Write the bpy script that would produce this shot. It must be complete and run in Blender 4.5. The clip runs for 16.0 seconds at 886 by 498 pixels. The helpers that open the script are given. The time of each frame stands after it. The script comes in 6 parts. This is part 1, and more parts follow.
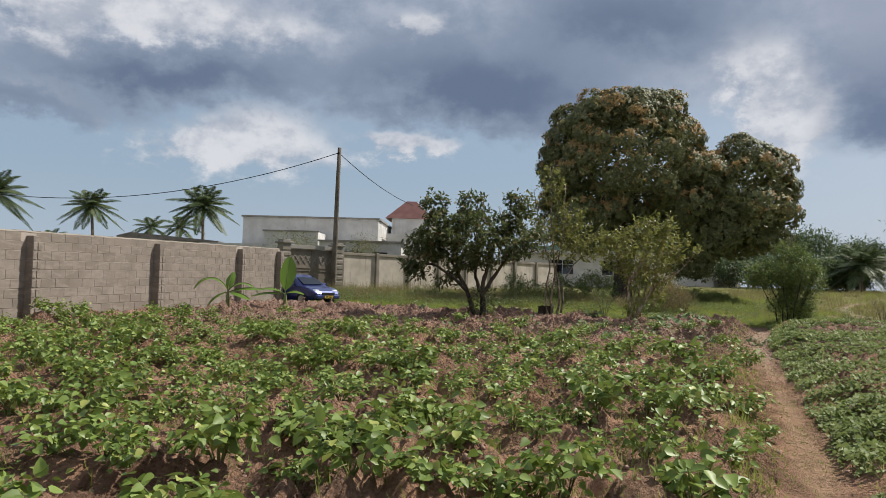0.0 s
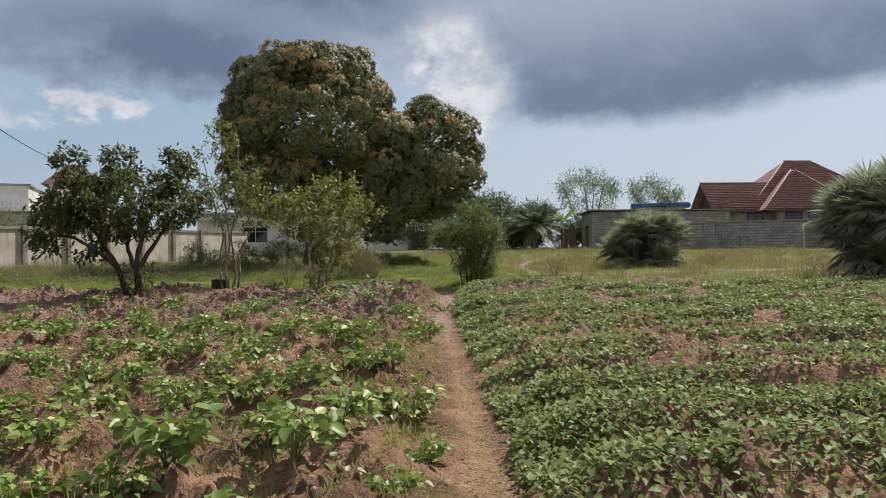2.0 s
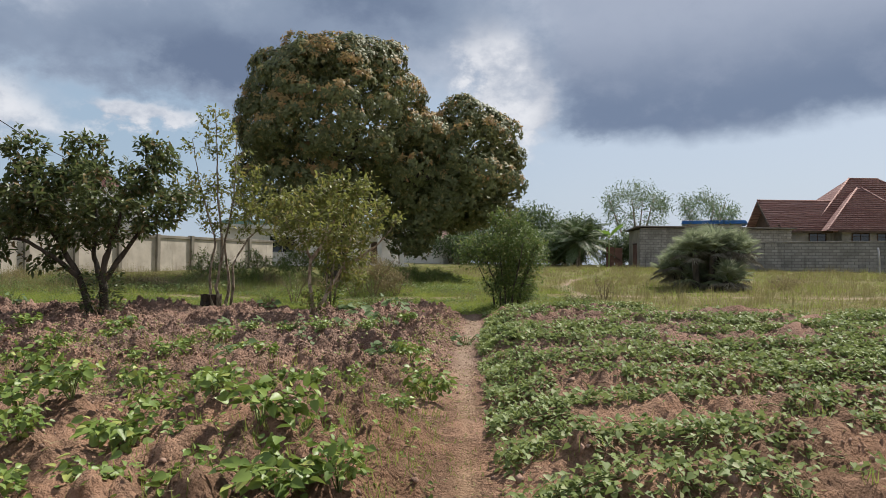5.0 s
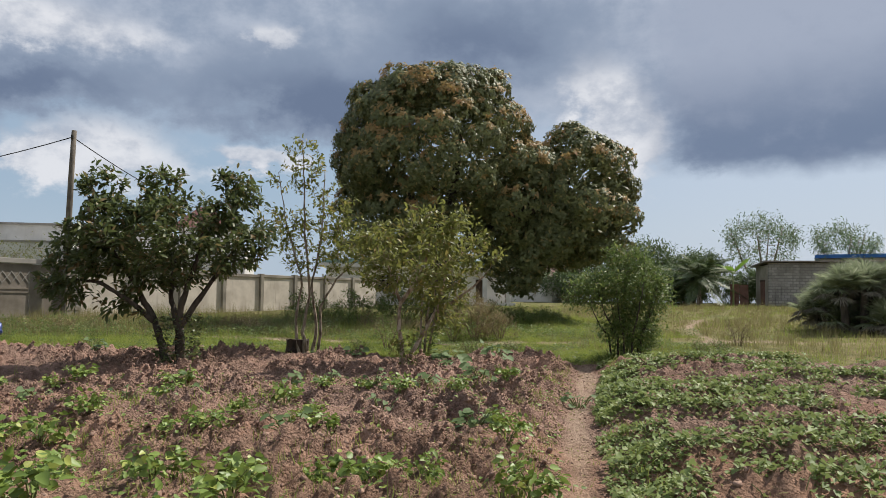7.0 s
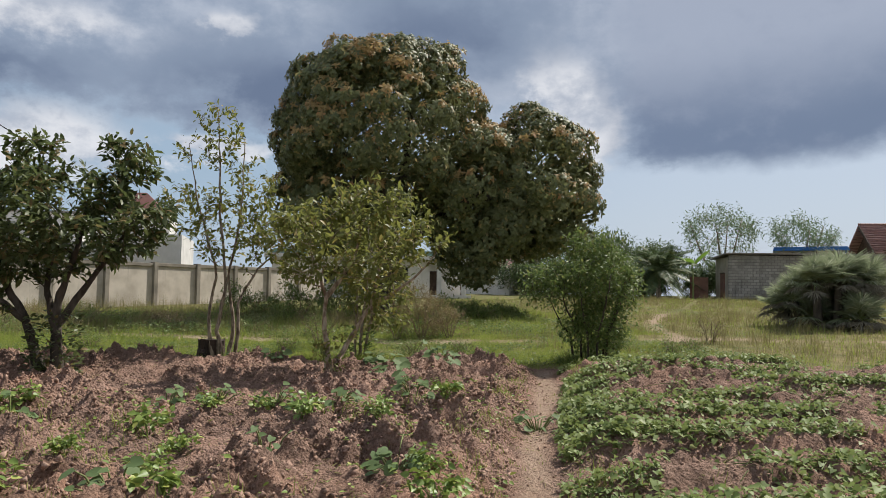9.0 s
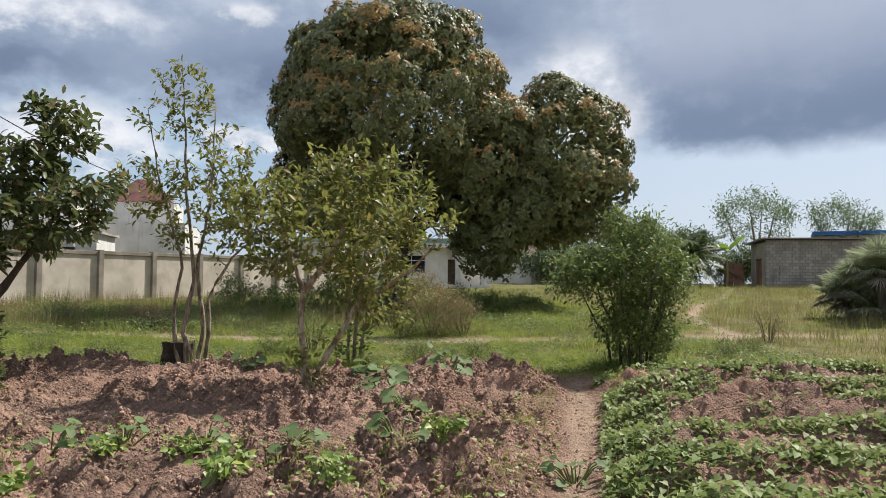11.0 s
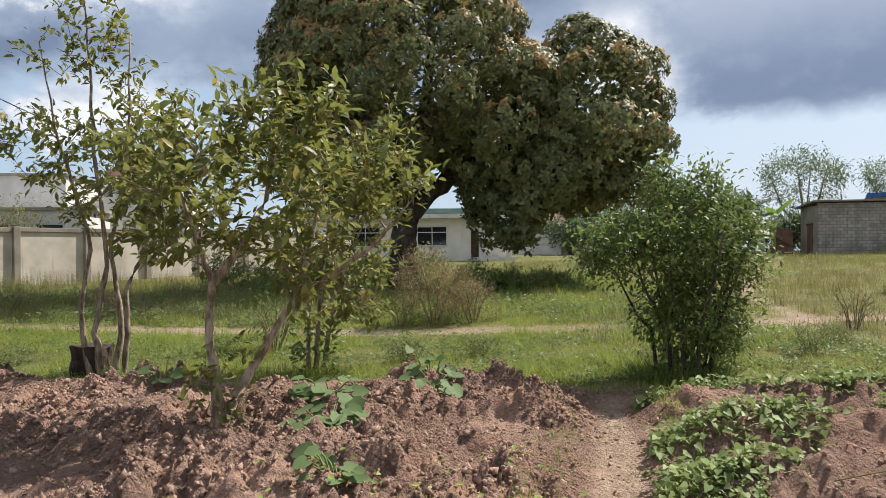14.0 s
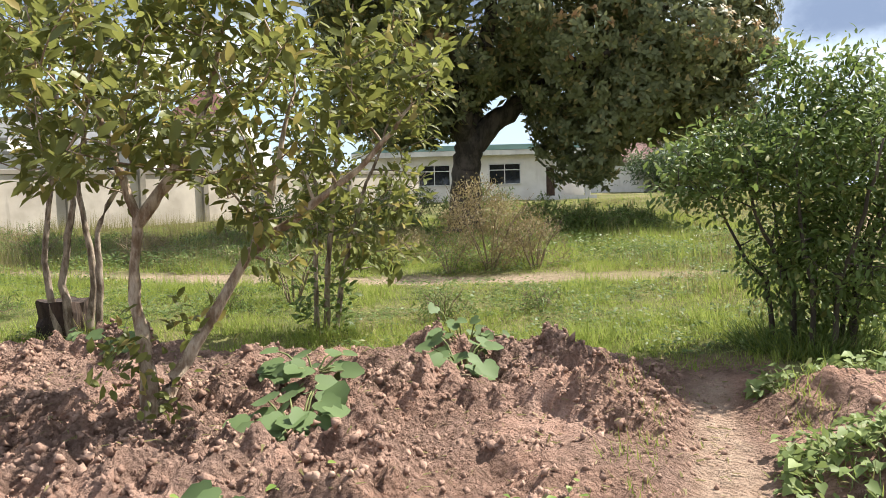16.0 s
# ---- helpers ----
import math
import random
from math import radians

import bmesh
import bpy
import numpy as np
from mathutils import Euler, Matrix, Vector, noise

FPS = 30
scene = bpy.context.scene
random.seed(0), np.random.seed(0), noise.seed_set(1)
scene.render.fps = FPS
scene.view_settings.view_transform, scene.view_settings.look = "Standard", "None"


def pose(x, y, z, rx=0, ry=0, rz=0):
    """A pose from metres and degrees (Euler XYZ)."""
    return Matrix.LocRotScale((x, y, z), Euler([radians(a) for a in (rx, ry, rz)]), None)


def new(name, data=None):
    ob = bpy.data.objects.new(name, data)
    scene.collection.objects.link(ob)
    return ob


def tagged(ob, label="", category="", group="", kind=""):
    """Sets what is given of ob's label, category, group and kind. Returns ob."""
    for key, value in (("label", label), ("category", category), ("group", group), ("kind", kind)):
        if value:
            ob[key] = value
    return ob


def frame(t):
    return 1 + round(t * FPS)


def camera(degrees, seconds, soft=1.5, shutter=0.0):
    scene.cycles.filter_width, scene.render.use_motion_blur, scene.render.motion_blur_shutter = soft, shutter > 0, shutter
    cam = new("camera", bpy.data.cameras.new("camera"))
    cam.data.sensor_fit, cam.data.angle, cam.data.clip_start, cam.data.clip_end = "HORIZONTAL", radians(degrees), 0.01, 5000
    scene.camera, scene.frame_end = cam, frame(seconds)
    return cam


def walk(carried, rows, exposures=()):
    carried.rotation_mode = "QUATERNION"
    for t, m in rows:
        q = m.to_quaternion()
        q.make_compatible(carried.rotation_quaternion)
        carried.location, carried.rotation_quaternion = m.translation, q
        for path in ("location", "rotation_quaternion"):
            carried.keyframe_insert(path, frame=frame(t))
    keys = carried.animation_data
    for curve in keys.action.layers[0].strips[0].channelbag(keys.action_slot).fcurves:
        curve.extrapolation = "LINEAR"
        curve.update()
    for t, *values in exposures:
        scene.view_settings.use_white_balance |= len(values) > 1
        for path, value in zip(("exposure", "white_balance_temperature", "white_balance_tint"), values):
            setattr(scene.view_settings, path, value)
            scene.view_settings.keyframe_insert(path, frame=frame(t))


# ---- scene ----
cam = camera(60.9, 16.0, 0.65)
METRES, EYE, TILT, LEAN, TURN = 19.231, 1.5, 0.0, 0.0, 0.0
ROWS = [
    (0.0, 0.0, 0.0, 0.0, -0.07, 2.65, -1.6),
    (0.5, 0.0122, 0.0298, -0.0026, -3.03, 2.41, -1.32),
    (1.0, 0.0302, 0.0642, -0.0003, -7.88, 1.95, -0.55),
    (1.5, 0.0497, 0.0958, 0.0016, -14.65, 1.0, 0.26),
    (2.0, 0.0657, 0.1252, 0.002, -22.14, 0.32, 0.82),
    (2.5, 0.0836, 0.1506, 0.0012, -28.38, 0.27, 0.76),
    (3.0, 0.0992, 0.1801, 0.0012, -32.02, -0.2, 0.69),
    (3.5, 0.1141, 0.2118, 0.0037, -31.79, 0.24, 0.32),
    (4.0, 0.1273, 0.2392, 0.0052, -28.11, 0.94, -0.39),
    (4.5, 0.1373, 0.2706, 0.0052, -23.48, 1.3, -0.83),
    (5.0, 0.1511, 0.2974, 0.0056, -19.1, 1.38, -0.62),
    (7.5, 0.198, 0.4273, 0.0128, -10.56, 4.37, -0.71),
    (8.0, 0.209, 0.4554, 0.0128, -10.79, 4.27, -1.02),
    (8.5, 0.218, 0.4861, 0.0135, -12.57, 3.97, -0.79),
    (9.0, 0.2323, 0.5177, 0.0149, -14.06, 3.54, -0.66),
    (11.5, 0.2875, 0.6754, 0.0191, -10.78, 1.93, 0.09),
    (12.0, 0.2991, 0.7001, 0.0198, -8.72, 0.68, 0.18),
    (12.5, 0.307, 0.724, 0.022, -9.74, -0.22, 0.31),
    (13.0, 0.319, 0.7504, 0.0226, -10.5, -0.07, 0.2),
    (13.5, 0.3273, 0.7767, 0.0221, -11.0, 0.45, 0.06),
    (14.0, 0.3418, 0.8044, 0.0253, -9.92, 0.46, 0.7),
    (14.5, 0.3521, 0.8278, 0.0246, -8.68, 0.05, 0.93),
    (15.0, 0.3607, 0.8578, 0.0231, -7.43, -1.35, 0.97),
    (15.5, 0.373, 0.8886, 0.0209, -4.44, -2.9, 1.13),
    (16.0, 0.3823, 0.9182, 0.0185, -3.86, -3.88, 1.49),
]
walk(cam, [(t, pose(0, 0, EYE, TILT, LEAN, TURN) @ pose(METRES * x, METRES * y, METRES * z, 90 + pitch, roll, yaw)) for t, x, y, z, yaw, pitch, roll in ROWS],
     [(0.0, 0.08), (2.0, 0.2), (2.5, 0.29), (3.5, 0.35), (5.0, 0.25), (7.5, 0.21), (9.0, 0.22), (11.5, 0.49), (12.0, 0.25), (12.5, 0.51), (14.5, 0.6), (15.5, 0.82), (16.0, 1.17)])

# ---- world, sun, exposure ----
SUN_AZ, SUN_EL = radians(66), radians(50)      # azimuth from +y towards +x
sun_dir = Vector((math.sin(SUN_AZ) * math.cos(SUN_EL), math.cos(SUN_AZ) * math.cos(SUN_EL), math.sin(SUN_EL)))
sun = new("sun", bpy.data.lights.new("sun", "SUN"))
sun.data.energy, sun.data.angle, sun.data.color = 5.0, radians(0.6), (1.0, 0.95, 0.86)
sun.rotation_euler = sun_dir.to_track_quat("Z", "Y").to_euler()


class Nodes:
    """A short way to write node trees."""

    def __init__(self, tree):
        self.t = tree

    def add(self, kind, inputs=None):
        n = self.t.nodes.new(kind)
        for k, v in (inputs or {}).items():
            self.put(n.inputs[k], v)
        return n

    def put(self, socket, v):
        if isinstance(v, bpy.types.NodeSocket):
            self.t.links.new(v, socket)
        else:
            socket.default_value = v

    def math(self, op, a, b=0.0, c=0.0, clamp=False):
        n = self.t.nodes.new("ShaderNodeMath")
        n.operation, n.use_clamp = op, clamp
        for i, v in enumerate((a, b, c)):
            self.put(n.inputs[i], v)
        return n.outputs[0]

    def mix(self, f, a, b, mode="MIX"):
        n = self.t.nodes.new("ShaderNodeMix")
        n.data_type, n.blend_type = "RGBA", mode
        self.put(n.inputs[0], f), self.put(n.inputs[6], a), self.put(n.inputs[7], b)
        return n.outputs[2]

    def ramp(self, v, lo, hi):
        n = self.add("ShaderNodeMapRange", {0: v, 1: lo, 2: hi})
        n.interpolation_type = "SMOOTHSTEP"
        return n.outputs[0]

    def noise(self, vec, scale, detail=4.0, rough=0.55, distort=0.0):
        n = self.add("ShaderNodeTexNoise", {"Scale": scale, "Detail": detail, "Roughness": rough, "Distortion": distort})
        if vec is not None:
            self.put(n.inputs["Vector"], vec)
        return n.outputs["Fac"]


def make_world():
    w = bpy.data.worlds.new("sky")
    scene.world = w
    w.use_nodes = True
    w.node_tree.nodes.clear()
    k = Nodes(w.node_tree)
    sky = k.add("ShaderNodeTexSky")
    sky.sky_type, sky.sun_disc, sky.sun_elevation, sky.sun_rotation, sky.dust_density = "NISHITA", False, SUN_EL, SUN_AZ, 2.0
    co = k.add("ShaderNodeTexCoord").outputs["Generated"]
    xyz = k.add("ShaderNodeSeparateXYZ", {0: co})
    X, Y, Z = xyz.outputs
    az = k.math("MULTIPLY", k.math("ARCTAN2", X, Y), 57.2958)
    el = k.math("MULTIPLY", k.math("ARCSINE", Z), 57.2958)
    # cloud coordinates in degrees, bent by noise at three scales so that the banks get lumpy edges
    cv = k.add("ShaderNodeCombineXYZ", {0: k.math("MULTIPLY", az, 0.1), 1: k.math("MULTIPLY", el, 0.14), 2: 3.7}).outputs[0]
    cw = k.add("ShaderNodeCombineXYZ", {0: k.math("MULTIPLY", az, 0.1), 1: k.math("MULTIPLY", el, 0.14), 2: 9.1}).outputs[0]
    n1, n2, n3 = k.noise(cv, 1.0, 3.0, 0.5), k.noise(cv, 2.6, 6.0, 0.58), k.noise(cw, 6.0, 6.0, 0.6)
    m1 = k.noise(cw, 1.3, 4.0, 0.5)

    def sway(n, deg):
        return k.math("MULTIPLY", k.math("SUBTRACT", n, 0.5), deg)

    az2 = k.math("ADD", az, k.math("ADD", sway(m1, 9.0), sway(n3, 4.0)))
    el2 = k.math("ADD", el, k.math("ADD", sway(n1, 4.0), k.math("ADD", sway(n2, 3.5), sway(n3, 2.0))))

    def bank(a, e, sa, se, gain):
        u = k.math("DIVIDE", k.math("SUBTRACT", az2, a), sa)
        v = k.math("DIVIDE", k.math("SUBTRACT", el2, e), se)
        q = k.math("ADD", k.math("MULTIPLY", u, u), k.math("MULTIPLY", v, v))
        return k.math("MULTIPLY", k.math("EXPONENT", k.math("MULTIPLY", q, -1.0)), gain)

    def total(banks, start):
        s = start
        for b in banks:
            s = k.math("ADD", s, bank(*b))
        return s

    # pale haze, a grey veil above it, bright cumulus banks, then the grey-blue undersides in front of them
    white = total(WHITE_BANKS, k.math("ADD", sway(n2, 0.7), sway(n3, 0.5)))
    dark = total(DARK_BANKS, k.math("ADD", sway(n2, 0.35), sway(n3, 0.15)))
    high = k.ramp(el, 22.0, 42.0)
    low = k.ramp(el, 9.0, 0.0)
    blue = k.mix(1.0, sky.outputs[0], (0.105, 0.105, 0.105, 1), "MULTIPLY")
    haze = k.mix(k.ramp(az, 5.0, 32.0), (0.37, 0.49, 0.63, 1), (0.50, 0.585, 0.71, 1))
    haze = k.mix(0.75, blue, haze)
    haze = k.mix(k.math("MULTIPLY", low, 0.45), haze, (0.55, 0.63, 0.74, 1))
    veil = k.mix(k.ramp(n2, 0.3, 0.7), (0.27, 0.33, 0.44, 1), (0.45, 0.50, 0.60, 1))
    lit = k.mix(k.ramp(k.math("ADD", n2, sway(n3, 0.6)), 0.3, 0.7), (0.45, 0.495, 0.585, 1), (0.76, 0.775, 0.82, 1))
    col = k.mix(k.math("MULTIPLY", k.ramp(el2, 10.5, 15.5), 0.9), haze, veil)
    col = k.mix(k.math("MULTIPLY", k.ramp(white, 0.18, 0.72), 0.95), col, lit)
    grey = k.mix(k.ramp(dark, 0.75, 1.35), (0.245, 0.305, 0.415, 1), (0.15, 0.198, 0.30, 1))
    col = k.mix(k.ramp(dark, 0.22, 0.85), col, grey)
    # the long flat-bottomed bank, darkest along its base
    base = k.math("ADD", 9.3, k.math("MULTIPLY", k.math("MAXIMUM", k.math("SUBTRACT", az, 42.0), 0.0), 0.13))
    over_base = k.math("SUBTRACT", k.math("ADD", el, k.math("ADD", sway(n1, 1.6), k.math("ADD", sway(n2, 1.6), sway(n3, 0.7)))), base)
    shelf = k.math("MULTIPLY", k.ramp(over_base, -0.4, 1.5), k.math("MULTIPLY", k.ramp(az2, 24.5, 31.0), k.ramp(az, 110.0, 80.0)))
    body = k.mix(k.ramp(over_base, 2.2, 9.5), (0.158, 0.21, 0.318, 1), (0.365, 0.415, 0.525, 1))
    body = k.mix(k.math("MULTIPLY", k.ramp(n2, 0.45, 0.7), 0.35), body, (0.27, 0.32, 0.43, 1))
    col = k.mix(k.math("MULTIPLY", shelf, 0.95), col, body)
    over = k.mix(k.ramp(n1, 0.4, 0.6), (0.25, 0.31, 0.43, 1), (0.47, 0.53, 0.63, 1))
    col = k.mix(high, col, over)
    # unseen bright cloud behind the start view, added to fill the shaded near sides
    behind = k.math("MULTIPLY", k.ramp(Y, 0.1, -0.6), k.ramp(Z, 0.0, 0.15))
    col = k.mix(k.math("MULTIPLY", behind, 0.75), col, k.mix(k.ramp(n1, 0.35, 0.65), (0.34, 0.39, 0.47, 1), (0.63, 0.65, 0.68, 1)))
    bg = k.add("ShaderNodeBackground", {"Color": col, "Strength": 0.87})
    k.t.links.new(bg.outputs[0], k.add("ShaderNodeOutputWorld").inputs[0])


# azimuth, elevation, half widths in degrees, weight
WHITE_BANKS = [(-19, 18.3, 7.5, 2.4, 1.1), (-29, 17, 3, 3, 0.9), (-15, 10.2, 6, 2.2, 1.0), (-27, 12.4, 4, 1.0, 0.5), (24.3, 13.0, 3.4, 3.6, 1.3), (22, 17.5, 3, 3, 0.5), (-2.4, 10.6, 3.4, 0.9, 0.9), (-2.7, 18.8, 2, 1.0, 0.8), (59, 18, 2.5, 1.2, 0.7)]
DARK_BANKS = [(-20, 14.0, 10, 1.9, 1.25), (-29, 11.0, 7, 1.2, 0.7), (3.5, 14.5, 9, 3.0, 1.35), (-6, 17, 5, 3, 0.45), (14, 20, 11, 3.4, 1.15), (30, 10.5, 3, 1.8, 0.5), (-50, 13, 16, 4, 1.0)]
make_world()


# ---- materials ----
def material(name):
    m = bpy.data.materials.new(name)
    m.use_nodes = True
    m.node_tree.nodes.clear()
    return m, Nodes(m.node_tree)


def finish(k, colour, rough=0.9, bump=None, strength=0.3, distance=0.02, metal=0.0, spec=0.3, coat=0.0):
    p = k.add("ShaderNodeBsdfPrincipled", {"Base Color": colour, "Roughness": rough, "Metallic": metal, "Specular IOR Level": spec, "Coat Weight": coat})
    if bump is not None:
        b = k.add("ShaderNodeBump", {"Height": bump, "Strength": strength, "Distance": distance})
        k.t.links.new(b.outputs[0], p.inputs["Normal"])
    k.t.links.new(p.outputs[0], k.add("ShaderNodeOutputMaterial").inputs[0])
    return p


def rgb(r, g, b):
    return (r, g, b, 1.0)


def leaf_material(name, c1, c2, c3, rough=0.45, glow=0.3, back=None, spec=0.4):
    """Leaves that differ one from another: mostly c1 to c2, now and then c3; light comes through them."""
    m, k = material(name)
    r = k.add("ShaderNodeNewGeometry").outputs["Random Per Island"]
    co = k.add("ShaderNodeTexCoord").outputs["Object"]
    n = k.noise(co, 1.3, 3.0)
    col = k.mix(k.math("ADD", k.math("MULTIPLY", r, 0.6), k.math("MULTIPLY", n, 0.4)), c1, c2)
    pick = k.math("GREATER_THAN", k.math("FRACT", k.math("MULTIPLY", r, 17.31)), 0.9)
    col = k.mix(k.math("MULTIPLY", pick, 0.8), col, c3)
    p = k.add("ShaderNodeBsdfPrincipled", {"Base Color": col, "Roughness": rough, "Specular IOR Level": spec})
    tl = k.add("ShaderNodeBsdfTranslucent", {"Color": k.mix(0.5, col, back or c2)})
    mx = k.add("ShaderNodeMixShader", {0: glow})
    k.t.links.new(p.outputs[0], mx.inputs[1]), k.t.links.new(tl.outputs[0], mx.inputs[2])
    k.t.links.new(mx.outputs[0], k.add("ShaderNodeOutputMaterial").inputs[0])
    return m


def plain_material(name, c1, c2, scale=3.0, rough=0.85, bump=0.2, metal=0.0, fine=40.0, spec=0.3, coat=0.0):
    """Two-scale mottled surface: broad stains between two colours, fine grain in relief."""
    m, k = material(name)
    co = k.add("ShaderNodeTexCoord").outputs["Object"]
    a, b = k.noise(co, scale, 5.0), k.noise(co, fine, 3.0)
    col = k.mix(k.ramp(k.math("ADD", k.math("MULTIPLY", a, 0.75), k.math("MULTIPLY", b, 0.25)), 0.3, 0.7), c1, c2)
    finish(k, col, rough, b, bump, 0.01, metal, spec, coat)
    return m


def varied_material(name, c1, c2, scale=3.0, rough=0.85, bump=0.2, fine=40.0, spec=0.3):
    """As plain_material, each object a little lighter or darker than the next, with stains of its own."""
    m, k = material(name)
    g = k.add("ShaderNodeNewGeometry").outputs["Position"]
    o = k.add("ShaderNodeObjectInfo").outputs["Random"]
    a, b, s = k.noise(g, scale, 5.0), k.noise(g, fine, 3.0), k.noise(g, 0.8, 6.0, 0.6)
    f = k.math("ADD", k.math("MULTIPLY", a, 0.5), k.math("ADD", k.math("MULTIPLY", b, 0.15), k.math("MULTIPLY", o, 0.1)))
    col = k.mix(k.ramp(f, 0.2, 0.65), c1, c2)
    col = k.mix(k.math("MULTIPLY", k.ramp(s, 0.52, 0.72), 0.35), col, rgb(0.20, 0.165, 0.135))
    mp = k.add("ShaderNodeMapping", {0: g, 3: (1.0, 1.0, 3.4)}).outputs[0]
    col = k.mix(k.math("MULTIPLY", k.ramp(k.noise(mp, 1.7, 6.0, 0.65, 0.6), 0.47, 0.62), 0.6), col, c2)
    col = k.mix(k.math("MULTIPLY", k.ramp(k.noise(mp, 4.3, 5.0, 0.6), 0.56, 0.68), 0.5), col, c1)
    finish(k, col, rough, b, bump, 0.015, 0.0, spec)
    return m


def wall_material(name, c1, c2, stain, streak=0.5):
    """Rendered wall: mottled paint or plaster with dark streaks running down."""
    m, k = material(name)
    co = k.add("ShaderNodeTexCoord").outputs["Object"]
    mp = k.add("ShaderNodeMapping", {0: co, 3: (2.2, 2.2, 0.25)}).outputs[0]
    a, b, s = k.noise(co, 1.1, 6.0), k.noise(co, 22.0, 4.0), k.noise(mp, 2.0, 5.0)
    col = k.mix(k.ramp(a, 0.3, 0.7), c1, c2)
    col = k.mix(k.math("MULTIPLY", k.ramp(s, 0.55, 0.8), streak), col, stain)
    finish(k, col, 0.92, b, 0.25, 0.01)
    return m


def block_material(name, c1, c2, mortar, w=0.45, h=0.22, up="Z"):
    """Block masonry too far off for pieces: courses with recessed joints and uneven blocks."""
    m, k = material(name)
    co = k.add("ShaderNodeTexCoord").outputs["Object"]
    xyz = k.add("ShaderNodeSeparateXYZ", {0: co})
    run = k.math("ADD", xyz.outputs[0], xyz.outputs[1])
    v = k.add("ShaderNodeCombineXYZ", {0: run, 1: xyz.outputs[2]}).outputs[0]
    br = k.add("ShaderNodeTexBrick", {"Vector": v, "Color1": c1, "Color2": c2, "Mortar": mortar, "Scale": 1.0, "Mortar Size": 0.02, "Brick Width": w, "Row Height": h, "Bias": 0.0, "Mortar Smooth": 0.3})
    a, b = k.noise(co, 0.9, 6.0), k.noise(co, 30.0, 4.0)
    mp = k.add("ShaderNodeMapping", {0: co, 3: (1.6, 1.6, 0.2)}).outputs[0]
    col = k.mix(k.math("MULTIPLY", k.ramp(a, 0.4, 0.75), 0.5), br.outputs[0], rgb(0.10, 0.095, 0.088))
    col = k.mix(k.math("MULTIPLY", k.ramp(k.noise(mp, 2.4, 6.0), 0.5, 0.75), 0.6), col, rgb(0.09, 0.085, 0.08))
    col = k.mix(k.math("MULTIPLY", k.ramp(b, 0.5, 0.7), 0.3), col, rgb(0.45, 0.42, 0.38))
    hgt = k.math("ADD", k.math("MULTIPLY", br.outputs[1], -0.6), k.math("MULTIPLY", b, 0.4))
    finish(k, col, 0.95, hgt, 0.6, 0.02)
    return m


def bark_material(name, c1, c2, scale=6.0):
    m, k = material(name)
    co = k.add("ShaderNodeTexCoord").outputs["Object"]
    mp = k.add("ShaderNodeMapping", {0: co, 3: (1, 1, 0.35)}).outputs[0]
    a, b = k.noise(mp, scale, 6.0, 0.65), k.noise(mp, scale * 6, 4.0)
    col = k.mix(k.ramp(a, 0.35, 0.65), c1, c2)
    finish(k, col, 0.9, k.math("ADD", a, k.math("MULTIPLY", b, 0.5)), 0.7, 0.02)
    return m


